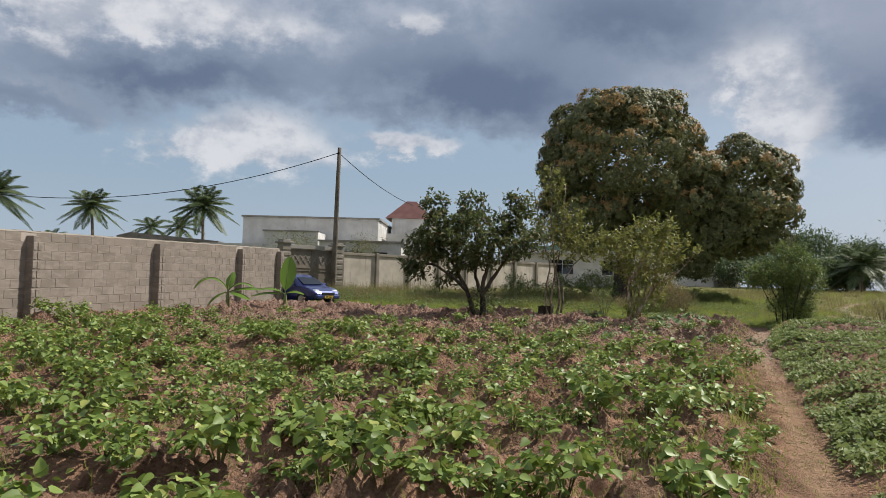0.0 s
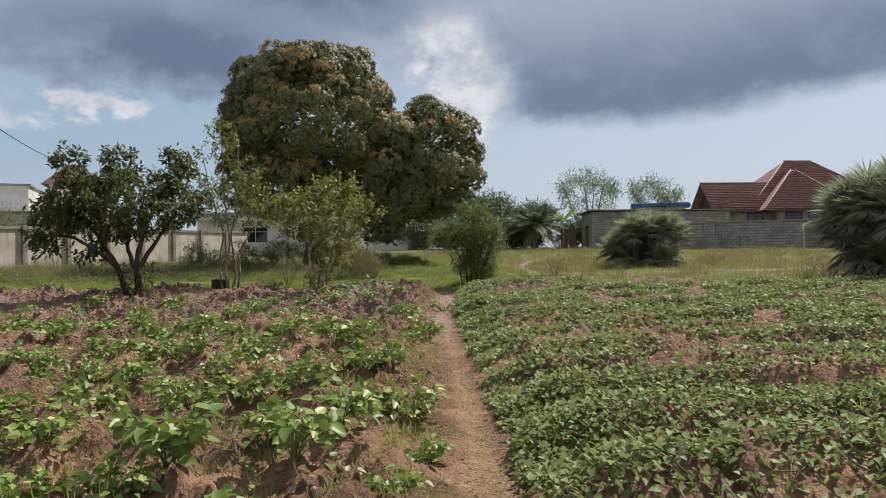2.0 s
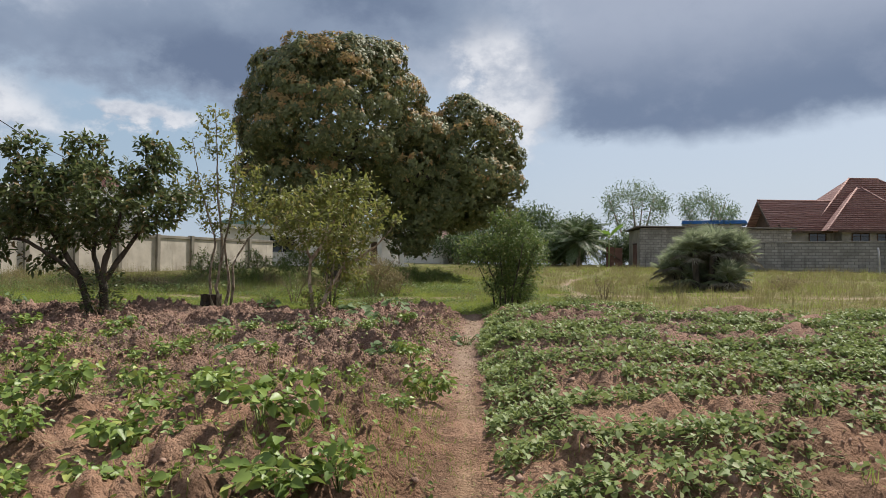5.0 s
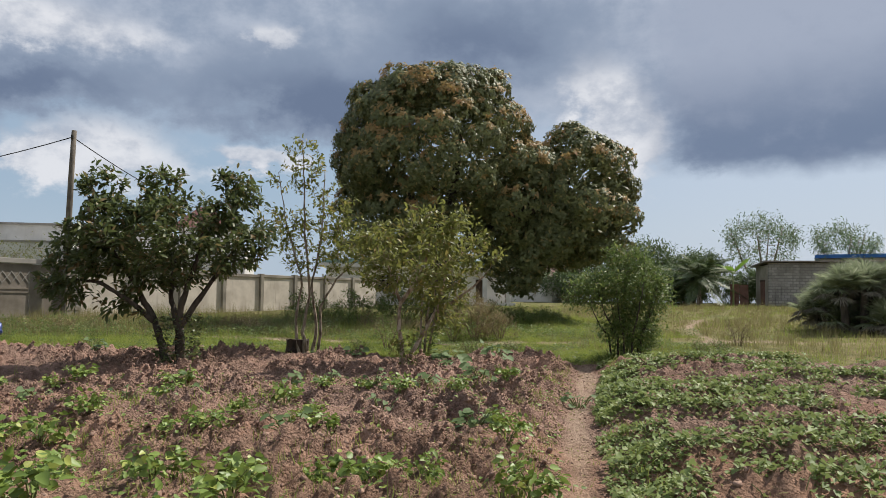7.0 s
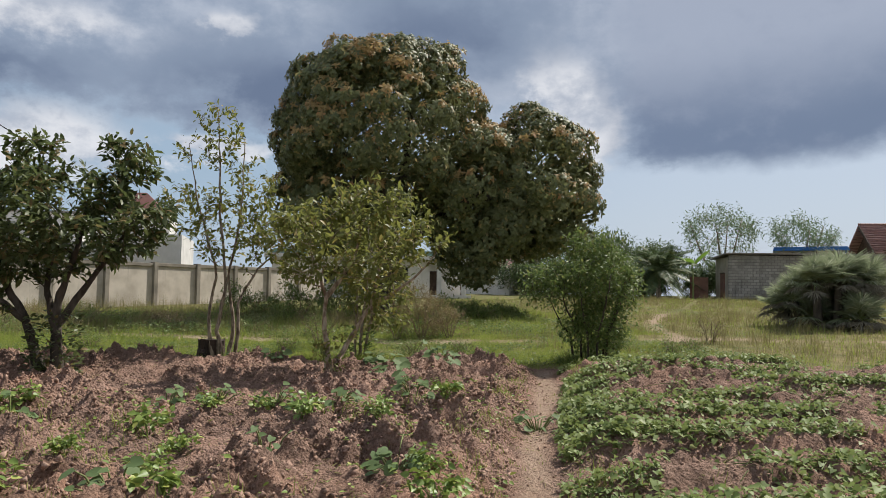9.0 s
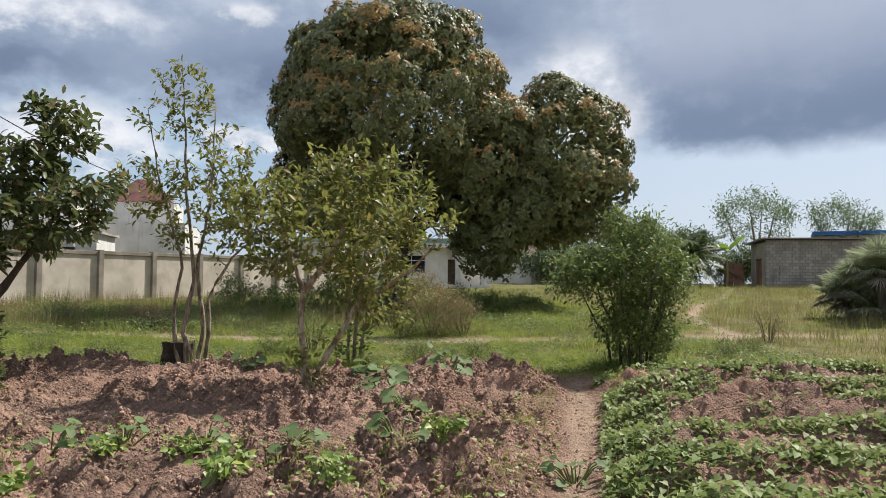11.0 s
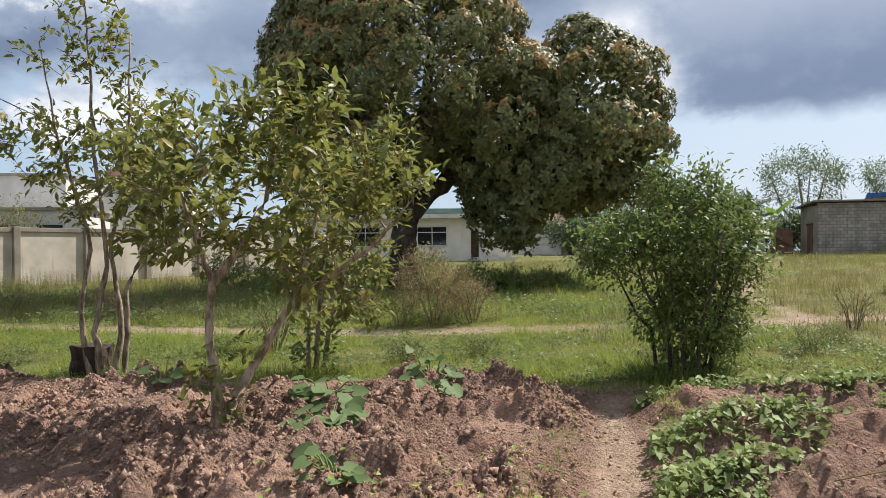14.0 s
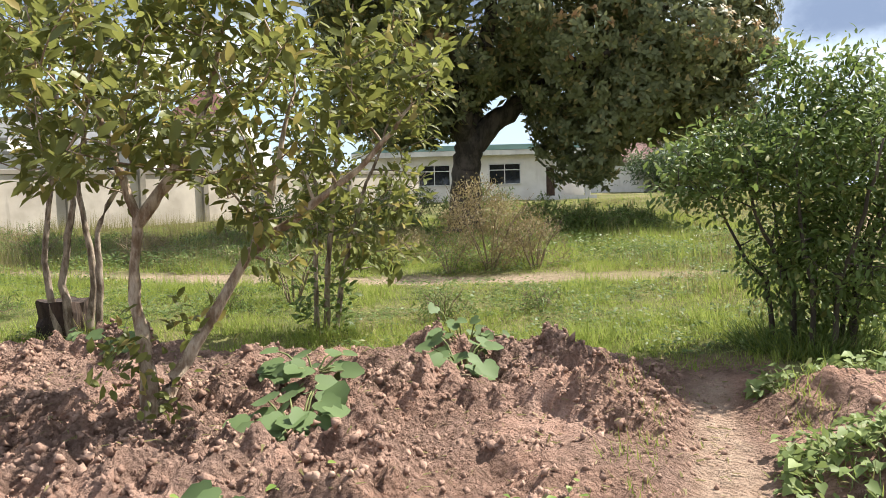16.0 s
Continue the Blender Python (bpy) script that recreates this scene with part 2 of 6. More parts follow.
def ground_material():
    m, k = material("ground")
    co = k.add("ShaderNodeTexCoord").outputs["Object"]

    def at(nm):
        n = k.add("ShaderNodeAttribute")
        n.attribute_name = nm
        return n.outputs["Fac"]

    soil, path, dry, pale = at("soil"), at("path"), at("dry"), at("pale")
    vor2 = k.add("ShaderNodeTexVoronoi", {"Vector": co, "Scale": 46.0, "Randomness": 1.0})
    n0, n1, n2, n3 = k.noise(co, 0.35, 4.0), k.noise(co, 1.6, 6.0), k.noise(co, 9.0, 6.0, 0.65), k.noise(co, 45.0, 4.0, 0.7)
    earth = k.mix(k.ramp(n1, 0.3, 0.7), rgb(0.295, 0.178, 0.133), rgb(0.48, 0.325, 0.26))
    earth = k.mix(k.math("MULTIPLY", k.ramp(n2, 0.35, 0.7), 0.6), earth, rgb(0.46, 0.31, 0.245))
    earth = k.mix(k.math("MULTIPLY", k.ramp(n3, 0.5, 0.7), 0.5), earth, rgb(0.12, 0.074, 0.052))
    earth = k.mix(k.math("MULTIPLY", k.ramp(n0, 0.5, 0.62), 0.35), earth, rgb(0.37, 0.205, 0.135))
    earth = k.mix(k.math("MULTIPLY", k.ramp(k.noise(co, 0.55, 6.0, 0.6), 0.42, 0.6), 0.4), earth, rgb(0.20, 0.122, 0.092))
    cell = k.add("ShaderNodeSeparateColor", {0: vor2.outputs["Color"]}).outputs[0]
    rough = k.math("MULTIPLY", k.ramp(n1, 0.36, 0.58), k.math("SUBTRACT", 1.0, path))
    earth = k.mix(k.math("MULTIPLY", k.math("MULTIPLY", k.ramp(cell, 0.2, 0.9), 0.3), rough), earth, rgb(0.19, 0.115, 0.08))
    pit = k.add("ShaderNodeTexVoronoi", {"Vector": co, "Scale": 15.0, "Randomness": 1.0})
    # shade in the hollows between clods, painted into the soil colour
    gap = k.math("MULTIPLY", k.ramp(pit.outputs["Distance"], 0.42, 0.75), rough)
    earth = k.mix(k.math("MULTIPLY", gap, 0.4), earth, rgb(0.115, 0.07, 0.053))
    earth = k.mix(pale, k.mix(1.0, earth, rgb(1.03, 0.965, 0.83), "MULTIPLY"), earth)
    sand = k.mix(k.ramp(n2, 0.3, 0.7), rgb(0.285, 0.20, 0.145), rgb(0.42, 0.315, 0.235))
    turf = k.mix(k.ramp(n1, 0.3, 0.7), rgb(0.065, 0.085, 0.024), rgb(0.14, 0.16, 0.05))
    turf = k.mix(k.math("MULTIPLY", k.ramp(n2, 0.45, 0.7), 0.6), turf, rgb(0.22, 0.17, 0.09))
    straw = k.mix(k.ramp(n1, 0.35, 0.65), rgb(0.15, 0.135, 0.06), rgb(0.25, 0.205, 0.10))
    turf = k.mix(k.math("MULTIPLY", k.ramp(n0, 0.42, 0.62), 0.6), turf, rgb(0.25, 0.20, 0.10))
    turf = k.mix(k.math("MULTIPLY", dry, k.ramp(k.noise(co, 0.22, 5.0, 0.6), 0.3, 0.7)), turf, straw)
    turf = k.mix(k.math("MULTIPLY", k.ramp(k.noise(co, 3.1, 5.0, 0.6), 0.52, 0.66), 0.55), turf, rgb(0.13, 0.115, 0.055))
    col = k.mix(soil, turf, earth)
    col = k.mix(path, col, k.mix(pale, k.mix(1.0, sand, rgb(1.0, 0.92, 0.78), "MULTIPLY"), sand))
    crumbs = k.noise(co, 24.0, 8.0, 0.75, 0.4)
    hgt = k.math("ADD", k.math("ADD", k.math("MULTIPLY", n2, 0.7), k.math("MULTIPLY", n3, 0.3)), k.math("MULTIPLY", k.math("SUBTRACT", crumbs, k.math("MULTIPLY", pit.outputs["Distance"], 0.5)), k.math("MULTIPLY", k.math("MULTIPLY", soil, rough), 1.3)))
    grain = k.add("ShaderNodeTexVoronoi", {"Vector": co, "Scale": 33.0, "Randomness": 1.0}).outputs["Distance"]
    hgt = k.math("SUBTRACT", hgt, k.math("MULTIPLY", k.math("MULTIPLY", grain, soil), k.math("ADD", 0.15, k.math("MULTIPLY", rough, 0.5))))
    finish(k, col, 0.97, hgt, 1.0, 0.085, spec=0.1)
    return m


def tile_material(name, c1, c2, joint):
    """Interlocking roof tiles too far off for pieces: courses, rolls and weathering."""
    m, k = material(name)
    co = k.add("ShaderNodeTexCoord").outputs["Object"]
    xyz = k.add("ShaderNodeSeparateXYZ", {0: co})
    v = k.add("ShaderNodeCombineXYZ", {0: k.math("ADD", xyz.outputs[0], xyz.outputs[1]), 1: xyz.outputs[2]}).outputs[0]
    br = k.add("ShaderNodeTexBrick", {"Vector": v, "Color1": c1, "Color2": c2, "Mortar": joint, "Scale": 1.0, "Mortar Size": 0.03, "Brick Width": 0.32, "Row Height": 0.24, "Mortar Smooth": 0.4})
    br.offset = 0.0
    col = k.mix(k.math("MULTIPLY", k.ramp(k.noise(co, 0.8, 5.0), 0.4, 0.7), 0.35), br.outputs[0], joint)
    finish(k, col, 0.75, k.math("MULTIPLY", br.outputs[1], -1.0), 0.6, 0.03, spec=0.2)
    return m


M = {
    "ground": ground_material(),
    "clod": plain_material("clod", rgb(0.20, 0.122, 0.092), rgb(0.40, 0.27, 0.208), 2.2, 0.97, 0.8, fine=60.0, spec=0.1),
    "bean": leaf_material("bean_leaf", rgb(0.088, 0.15, 0.028), rgb(0.285, 0.37, 0.085), rgb(0.40, 0.42, 0.11), 0.45, 0.24, spec=0.35),
    # third colour: pale leaves painted as highlights among the vines
    "potato": leaf_material("sweet_potato_leaf", rgb(0.105, 0.155, 0.045), rgb(0.30, 0.36, 0.13), rgb(0.40, 0.42, 0.23), 0.55, 0.3, spec=0.2),
    # the pale third colour puts a sky highlight into some leaves
    "pumpkin": leaf_material("pumpkin_leaf", rgb(0.055, 0.10, 0.034), rgb(0.185, 0.25, 0.105), rgb(0.36, 0.40, 0.24), 0.6, 0.25, spec=0.2),
    "stem": plain_material("green_stem", rgb(0.12, 0.17, 0.05), rgb(0.22, 0.22, 0.09), 8.0, 0.7),
    "guava_dark": leaf_material("dark_guava_leaf", rgb(0.05, 0.072, 0.027), rgb(0.14, 0.17, 0.06), rgb(0.28, 0.19, 0.09), 0.45, 0.38, spec=0.35),
    "guava": leaf_material("yellow_green_leaf", rgb(0.07, 0.09, 0.022), rgb(0.25, 0.26, 0.07), rgb(0.40, 0.30, 0.10), 0.45, 0.46, spec=0.3),
    "shrub": leaf_material("shrub_leaf", rgb(0.06, 0.10, 0.028), rgb(0.19, 0.25, 0.07), rgb(0.30, 0.29, 0.10), 0.5, 0.4, spec=0.3),
    "mango": leaf_material("mango_leaf", rgb(0.085, 0.106, 0.05), rgb(0.225, 0.24, 0.105), rgb(0.38, 0.30, 0.13), 0.5, 0.3, spec=0.3),
    "mango_flush": leaf_material("mango_new_leaf", rgb(0.29, 0.205, 0.088), rgb(0.48, 0.345, 0.145), rgb(0.48, 0.25, 0.12), 0.55, 0.42, spec=0.3),
    "far_leaf": leaf_material("distant_leaf", rgb(0.05, 0.085, 0.035), rgb(0.115, 0.165, 0.06), rgb(0.16, 0.19, 0.07), 0.6, 0.3),
    "airy": leaf_material("feathery_leaf", rgb(0.09, 0.14, 0.07), rgb(0.17, 0.24, 0.11), rgb(0.2, 0.25, 0.12), 0.6, 0.3),
    "dry_twig": plain_material("dry_twig", rgb(0.13, 0.10, 0.065), rgb(0.27, 0.21, 0.13), 6.0, 0.9),
    "dry_leaf": leaf_material("dry_leaf", rgb(0.19, 0.14, 0.065), rgb(0.33, 0.26, 0.12), rgb(0.18, 0.21, 0.07), 0.65, 0.3),
    "grass": leaf_material("grass_blade", rgb(0.145, 0.205, 0.04), rgb(0.36, 0.41, 0.10), rgb(0.46, 0.40, 0.18), 0.8, 0.45, spec=0.1),
    "grass_dry": leaf_material("dry_grass_blade", rgb(0.155, 0.15, 0.057), rgb(0.285, 0.25, 0.115), rgb(0.43, 0.36, 0.22), 0.8, 0.42, spec=0.1),
    # silvery third colour paints highlights on scattered frond segments
    "fan": leaf_material("fan_palm_leaf", rgb(0.16, 0.205, 0.12), rgb(0.36, 0.40, 0.25), rgb(0.54, 0.54, 0.45), 0.6, 0.42, spec=0.18),
    "fan_dead": leaf_material("dead_fan_leaf", rgb(0.14, 0.125, 0.095), rgb(0.27, 0.24, 0.185), rgb(0.34, 0.31, 0.24), 0.7, 0.15),
    "coco": leaf_material("coconut_leaf", rgb(0.05, 0.08, 0.03), rgb(0.12, 0.165, 0.06), rgb(0.2, 0.2, 0.08), 0.4, 0.25),
    "banana": leaf_material("banana_leaf", rgb(0.10, 0.20, 0.03), rgb(0.20, 0.33, 0.05), rgb(0.25, 0.33, 0.06), 0.4, 0.4),
    "bark_grey": bark_material("grey_bark", rgb(0.11, 0.078, 0.052), rgb(0.38, 0.31, 0.24), 14.0),
    "bark_brown": bark_material("pale_brown_bark", rgb(0.17, 0.11, 0.07), rgb(0.48, 0.39, 0.30), 14.0),
    "bark_dark": bark_material("dark_bark", rgb(0.04, 0.033, 0.026), rgb(0.11, 0.09, 0.07)),
    "pole": bark_material("weathered_pole", rgb(0.09, 0.075, 0.06), rgb(0.20, 0.17, 0.14), 4.0),
    "stump": bark_material("stump_wood", rgb(0.022, 0.016, 0.013), rgb(0.075, 0.05, 0.038), 9.0),
    "wire": plain_material("black_cable", rgb(0.015, 0.015, 0.015), rgb(0.03, 0.03, 0.03)),
    "block": varied_material("sandcrete_block", rgb(0.205, 0.174, 0.147), rgb(0.335, 0.29, 0.25), 1.6, 0.95, 0.5, fine=35.0, spec=0.15),
    "mortar": varied_material("mortar", rgb(0.195, 0.165, 0.14), rgb(0.33, 0.285, 0.245), 1.6, 0.97, 0.5, fine=35.0, spec=0.15),
    "plaster": wall_material("cream_plaster", rgb(0.40, 0.35, 0.295), rgb(0.56, 0.50, 0.43), rgb(0.17, 0.15, 0.13), 0.6),
    "shed_end": wall_material("cream_shed_end", rgb(0.27, 0.24, 0.205), rgb(0.38, 0.34, 0.29), rgb(0.15, 0.13, 0.11), 0.5),
    "fence_post": wall_material("stained_post", rgb(0.17, 0.15, 0.125), rgb(0.30, 0.265, 0.22), rgb(0.07, 0.06, 0.05), 0.6),
    "white": wall_material("white_render", rgb(0.50, 0.485, 0.465), rgb(0.63, 0.615, 0.595), rgb(0.22, 0.20, 0.18), 0.5),
    "white_warm": wall_material("off_white_render", rgb(0.60, 0.57, 0.53), rgb(0.72, 0.69, 0.65), rgb(0.35, 0.31, 0.26), 0.3),
    "concrete": wall_material("grey_concrete", rgb(0.20, 0.185, 0.165), rgb(0.33, 0.305, 0.28), rgb(0.09, 0.08, 0.07), 0.5),
    "grey_block": block_material("grey_block", rgb(0.25, 0.235, 0.215), rgb(0.37, 0.35, 0.32), rgb(0.17, 0.16, 0.145), 0.42, 0.2),
    "pale_block": block_material("pale_block", rgb(0.25, 0.245, 0.235), rgb(0.40, 0.39, 0.375), rgb(0.16, 0.155, 0.15), 0.46, 0.23),
    "tin": plain_material("weathered_tin", rgb(0.16, 0.14, 0.125), rgb(0.28, 0.25, 0.23), 2.0, 0.6, 0.2, 0.4),
    "blue_tin": plain_material("blue_sheet", rgb(0.03, 0.13, 0.42), rgb(0.05, 0.18, 0.5), 1.0, 0.5, 0.1),
    "green_tin": plain_material("green_sheet", rgb(0.16, 0.28, 0.26), rgb(0.24, 0.36, 0.34), 1.0, 0.5, 0.1),
    "red_tile": tile_material("maroon_tile", rgb(0.32, 0.18, 0.16), rgb(0.45, 0.285, 0.25), rgb(0.20, 0.11, 0.098)),
    "maroon": plain_material("dark_maroon_tile", rgb(0.13, 0.055, 0.05), rgb(0.20, 0.095, 0.08), 1.3, 0.6, 0.2),
    "rust": plain_material("rusty_sheet", rgb(0.12, 0.06, 0.045), rgb(0.22, 0.12, 0.09), 2.0, 0.75, 0.3),
    "gate": plain_material("gate_sheet", rgb(0.16, 0.135, 0.11), rgb(0.26, 0.225, 0.19), 2.0, 0.55, 0.1, 0.3),
    "dark_wood": plain_material("dark_timber", rgb(0.05, 0.033, 0.025), rgb(0.11, 0.07, 0.05), 4.0),
    # near-black colour that stands for the shade inside a hole
    "hole_shade": plain_material("hole_shade_paint", rgb(0.02, 0.018, 0.016), rgb(0.035, 0.03, 0.028), 2.0),
    "car_paint": plain_material("blue_car_paint", rgb(0.012, 0.022, 0.13), rgb(0.016, 0.03, 0.16), 1.0, 0.28, 0.0, 0.3, 20.0, 0.5, 0.8),
    "glass": plain_material("tinted_glass", rgb(0.012, 0.014, 0.017), rgb(0.02, 0.022, 0.026), 1.0, 0.06, 0.0, 0.0, 10.0, 0.7),
    "lens": plain_material("headlight_lens", rgb(0.6, 0.62, 0.65), rgb(0.75, 0.77, 0.8), 2.0, 0.12, 0.0, 0.0, 10.0, 0.7),
    "tyre": plain_material("tyre_rubber", rgb(0.012, 0.012, 0.012), rgb(0.025, 0.025, 0.024), 4.0, 0.85),
    "rim": plain_material("wheel_rim", rgb(0.35, 0.35, 0.36), rgb(0.5, 0.5, 0.5), 4.0, 0.35, 0.05, 0.9),
    "plate": plain_material("yellow_plate", rgb(0.65, 0.42, 0.03), rgb(0.75, 0.5, 0.05), 4.0, 0.5),
    "black": plain_material("black_plastic", rgb(0.015, 0.015, 0.016), rgb(0.03, 0.03, 0.03), 4.0, 0.6),
    "steel": plain_material("grey_steel", rgb(0.35, 0.34, 0.33), rgb(0.5, 0.48, 0.46), 3.0, 0.5, 0.1, 0.4),
}


# ---- mesh helpers ----
RNG = np.random.default_rng(7)


def cat(pieces):
    """Joins (vertices, faces) pairs; faces are triangles or quads (a triangle repeats its last corner)."""
    V, F, n = [], [], 0
    for v, f in pieces:
        f = np.asarray(f)
        if f.shape[1] == 3:
            f = np.concatenate([f, f[:, 2:]], 1)
        V.append(v), F.append(f + n)
        n += len(v)
    return np.concatenate(V), np.concatenate(F)


def np_mesh(name, V, F, mat, smooth=False):
    V, F = np.asarray(V, dtype=np.float32), np.asarray(F, dtype=np.int32)
    me = bpy.data.meshes.new(name)
    if F.shape[1] == 4:
        tri = F[:, 3] == F[:, 2]
        counts = np.where(tri, 3, 4)
        loops = F.ravel()[np.stack([np.ones_like(tri), np.ones_like(tri), np.ones_like(tri), ~tri], 1).ravel()]
    else:
        counts, loops = np.full(len(F), 3), F.ravel()
    me.vertices.add(len(V)), me.loops.add(len(loops)), me.polygons.add(len(counts))
    me.vertices.foreach_set("co", V.ravel())
    me.loops.foreach_set("vertex_index", loops.astype(np.int32))
    me.polygons.foreach_set("loop_start", np.concatenate([[0], np.cumsum(counts)[:-1]]).astype(np.int32))
    if smooth:
        me.polygons.foreach_set("use_smooth", np.ones(len(counts), dtype=bool))
    me.update(calc_edges=True)
    me.materials.append(mat)
    return me


def piece(name, VF, mat, parent=None, label="", smooth=False):
    ob = new(name, np_mesh(name, VF[0], VF[1], mat, smooth))
    ob.parent = parent
    return tagged(ob, label)


def part(name, bm, mat, parent, label="", smooth=False):
    me = bpy.data.meshes.new(name)
    bm.to_mesh(me)
    bm.free()
    if smooth:
        me.polygons.foreach_set("use_smooth", [True] * len(me.polygons))
    me.materials.append(mat)
    ob = new(name, me)
    ob.parent = parent
    return tagged(ob, label)


def thing(name, label, category, m, group="", kind=""):
    ob = new(name)
    ob.empty_display_size = 0.2
    ob.matrix_basis = m
    return tagged(ob, label, category, group, kind)


def box(bm, size, at, rz=0.0, bevel=0.0):
    """Adds a box with its middle at `at`."""
    r = bmesh.ops.create_cube(bm, size=1.0, matrix=Matrix.Translation(at) @ Matrix.Rotation(radians(rz), 4, "Z") @ Matrix.Diagonal((*size, 1)))
    if bevel:
        es = {e for v in r["verts"] for e in v.link_edges}
        bmesh.ops.bevel(bm, geom=list(es), offset=bevel, segments=1, affect="EDGES")
    return bm


def boxed(*boxes, bevel=0.0):
    bm = bmesh.new()
    for size, at in boxes:
        box(bm, size, at, 0.0, bevel)
    return bm


def prism(bm, outline, y0, y1):
    """A solid from an outline in x and z, from y0 to y1."""
    a = [bm.verts.new((x, y0, z)) for x, z in outline]
    b = [bm.verts.new((x, y1, z)) for x, z in outline]
    n = len(outline)
    bm.faces.new(a), bm.faces.new(b[::-1])
    for i in range(n):
        bm.faces.new((a[i], b[i], b[(i + 1) % n], a[(i + 1) % n]))
    bmesh.ops.recalc_face_normals(bm, faces=bm.faces)
    return bm


def tube(P, R, sides=6):
    """A tapered tube through the points P with radii R."""
    P, R = np.asarray(P, float), np.asarray(R, float)
    T = np.gradient(P, axis=0)
    T /= np.linalg.norm(T, axis=1, keepdims=True) + 1e-9
    ref = np.where(np.abs(T[:, 2:3]) > 0.9, [[1.0, 0, 0]], [[0, 0, 1.0]])
    A = np.cross(T, ref)
    A /= np.linalg.norm(A, axis=1, keepdims=True) + 1e-9
    B = np.cross(T, A)
    ang = np.arange(sides) * 2 * np.pi / sides
    V = (P[:, None] + R[:, None, None] * (np.cos(ang)[None, :, None] * A[:, None] + np.sin(ang)[None, :, None] * B[:, None])).reshape(-1, 3)
    F = []
    for i in range(len(P) - 1):
        for j in range(sides):
            q = (j + 1) % sides
            F.append((i * sides + j, i * sides + q, (i + 1) * sides + q, (i + 1) * sides + j))
    for s in range(1, sides - 1):
        F.append(((len(P) - 1) * sides, (len(P) - 1) * sides + s, (len(P) - 1) * sides + s + 1, (len(P) - 1) * sides + s + 1))
    return V, np.array(F)


def unit(a):
    return a / (np.linalg.norm(a, axis=-1, keepdims=True) + 1e-9)


def scatter(template, pos, along, normal, size, wide=None):
    """Copies of a template (x along the leaf, y across, z its face) at pos, joined into one mesh."""
    TV, TF = template
    pos, along, normal = (np.asarray(a, float) for a in (pos, along, normal))
    x = unit(along)
    y = unit(np.cross(normal, x))
    z = np.cross(x, y)
    size = np.asarray(size, float)
    wide = size if wide is None else np.asarray(wide, float)
    V = pos[:, None] + TV[None, :, 0:1] * x[:, None] * size[:, None, None] + TV[None, :, 1:2] * y[:, None] * wide[:, None, None] + TV[None, :, 2:3] * z[:, None] * size[:, None, None]
    F = TF[None] + (np.arange(len(pos)) * len(TV))[:, None, None]
    return V.reshape(-1, 3), F.reshape(-1, TF.shape[1])


def fan_leaf(outline, rise=0.08, droop=0.15):
    """A leaf cut along an outline of (x, y), folded at its midrib and drooping at the tip."""
    o = np.array(outline, float)
    V = [(0.3, 0.0, -rise * 0.4)] + [(x, y, abs(y) * rise * 2 - droop * x * x) for x, y in o]
    F = [(0, i + 1, (i + 1) % len(o) + 1) for i in range(len(o))]
    return np.array(V), np.array(F)


OVAL = (np.array([(0, 0, 0), (.3, .22, .03), (.3, 0, -.02), (.3, -.22, .03), (.68, .21, -.03), (.68, 0, -.08), (.68, -.21, -.03), (1, 0, -.2)]),
        np.array([(0, 2, 1), (0, 3, 2), (1, 2, 5), (1, 5, 4), (2, 3, 6), (2, 6, 5), (4, 5, 7), (5, 6, 7)]))
LANCE = (np.array([(0, 0, 0), (.45, .14, .03), (.45, -.14, .03), (1, 0, -.22), (.45, 0, -.02)]), np.array([(0, 4, 1), (0, 2, 4), (1, 4, 3), (4, 2, 3)]))
HEART = fan_leaf([(0, 0), (-.1, .34), (.28, .46), (1, 0), (.28, -.46), (-.1, -.34)], 0.12, 0.2)
BEAN = fan_leaf([(0, 0), (.12, .3), (.4, .36), (.72, .22), (1, 0), (.72, -.22), (.4, -.36), (.12, -.3)], 0.12, 0.22)
BIG = fan_leaf([(0, 0), (-.16, .2), (-.1, .44), (.16, .52), (.32, .46), (.55, .5), (.72, .32), (.98, .12), (1.0, -.1), (.74, -.34), (.55, -.5), (.32, -.46), (.16, -.52), (-.1, -.44), (-.16, -.2)], 0.07, 0.1)
DIAMOND = (np.array([(0, 0, 0), (.45, .17, .03), (.45, -.17, .03), (1, 0, -.2)]), np.array([(0, 2, 1), (1, 2, 3)]))
SPIKE = (np.array([(0, .5, 0), (0, -.5, 0), (1, 0, -.1)]), np.array([(0, 1, 2)]))
BLADE = (np.array([(0, .5, 0), (0, -.5, 0), (.55, .32, .0), (.55, -.32, .0), (1, 0, -.12)]), np.array([(0, 1, 3), (0, 3, 2), (2, 3, 4)]))


def rand_dirs(n, up=0.0):
    d = unit(RNG.normal(size=(n, 3)))
    d[:, 2] += up
    return unit(d)


def lattice(x, y, seed=0):
    """Smooth value noise, 0 to 1."""
    x, y = np.asarray(x, float), np.asarray(y, float)
    ix, iy = np.floor(x).astype(np.int64), np.floor(y).astype(np.int64)
    fx, fy = x - ix, y - iy
    fx, fy = fx * fx * (3 - 2 * fx), fy * fy * (3 - 2 * fy)

    def h(a, b):
        q = (a * 374761393 + b * 668265263 + seed * 974634533) & 0xFFFFFFFF
        q = ((q ^ (q >> 13)) * 1274126177) & 0xFFFFFFFF
        return ((q ^ (q >> 16)) & 0xFFFF) / 65535.0

    return (h(ix, iy) * (1 - fx) + h(ix + 1, iy) * fx) * (1 - fy) + (h(ix, iy + 1) * (1 - fx) + h(ix + 1, iy + 1) * fx) * fy


def step(v, a, b):
    t = np.clip((np.asarray(v, float) - a) / (b - a), 0, 1)
    return t * t * (3 - 2 * t)


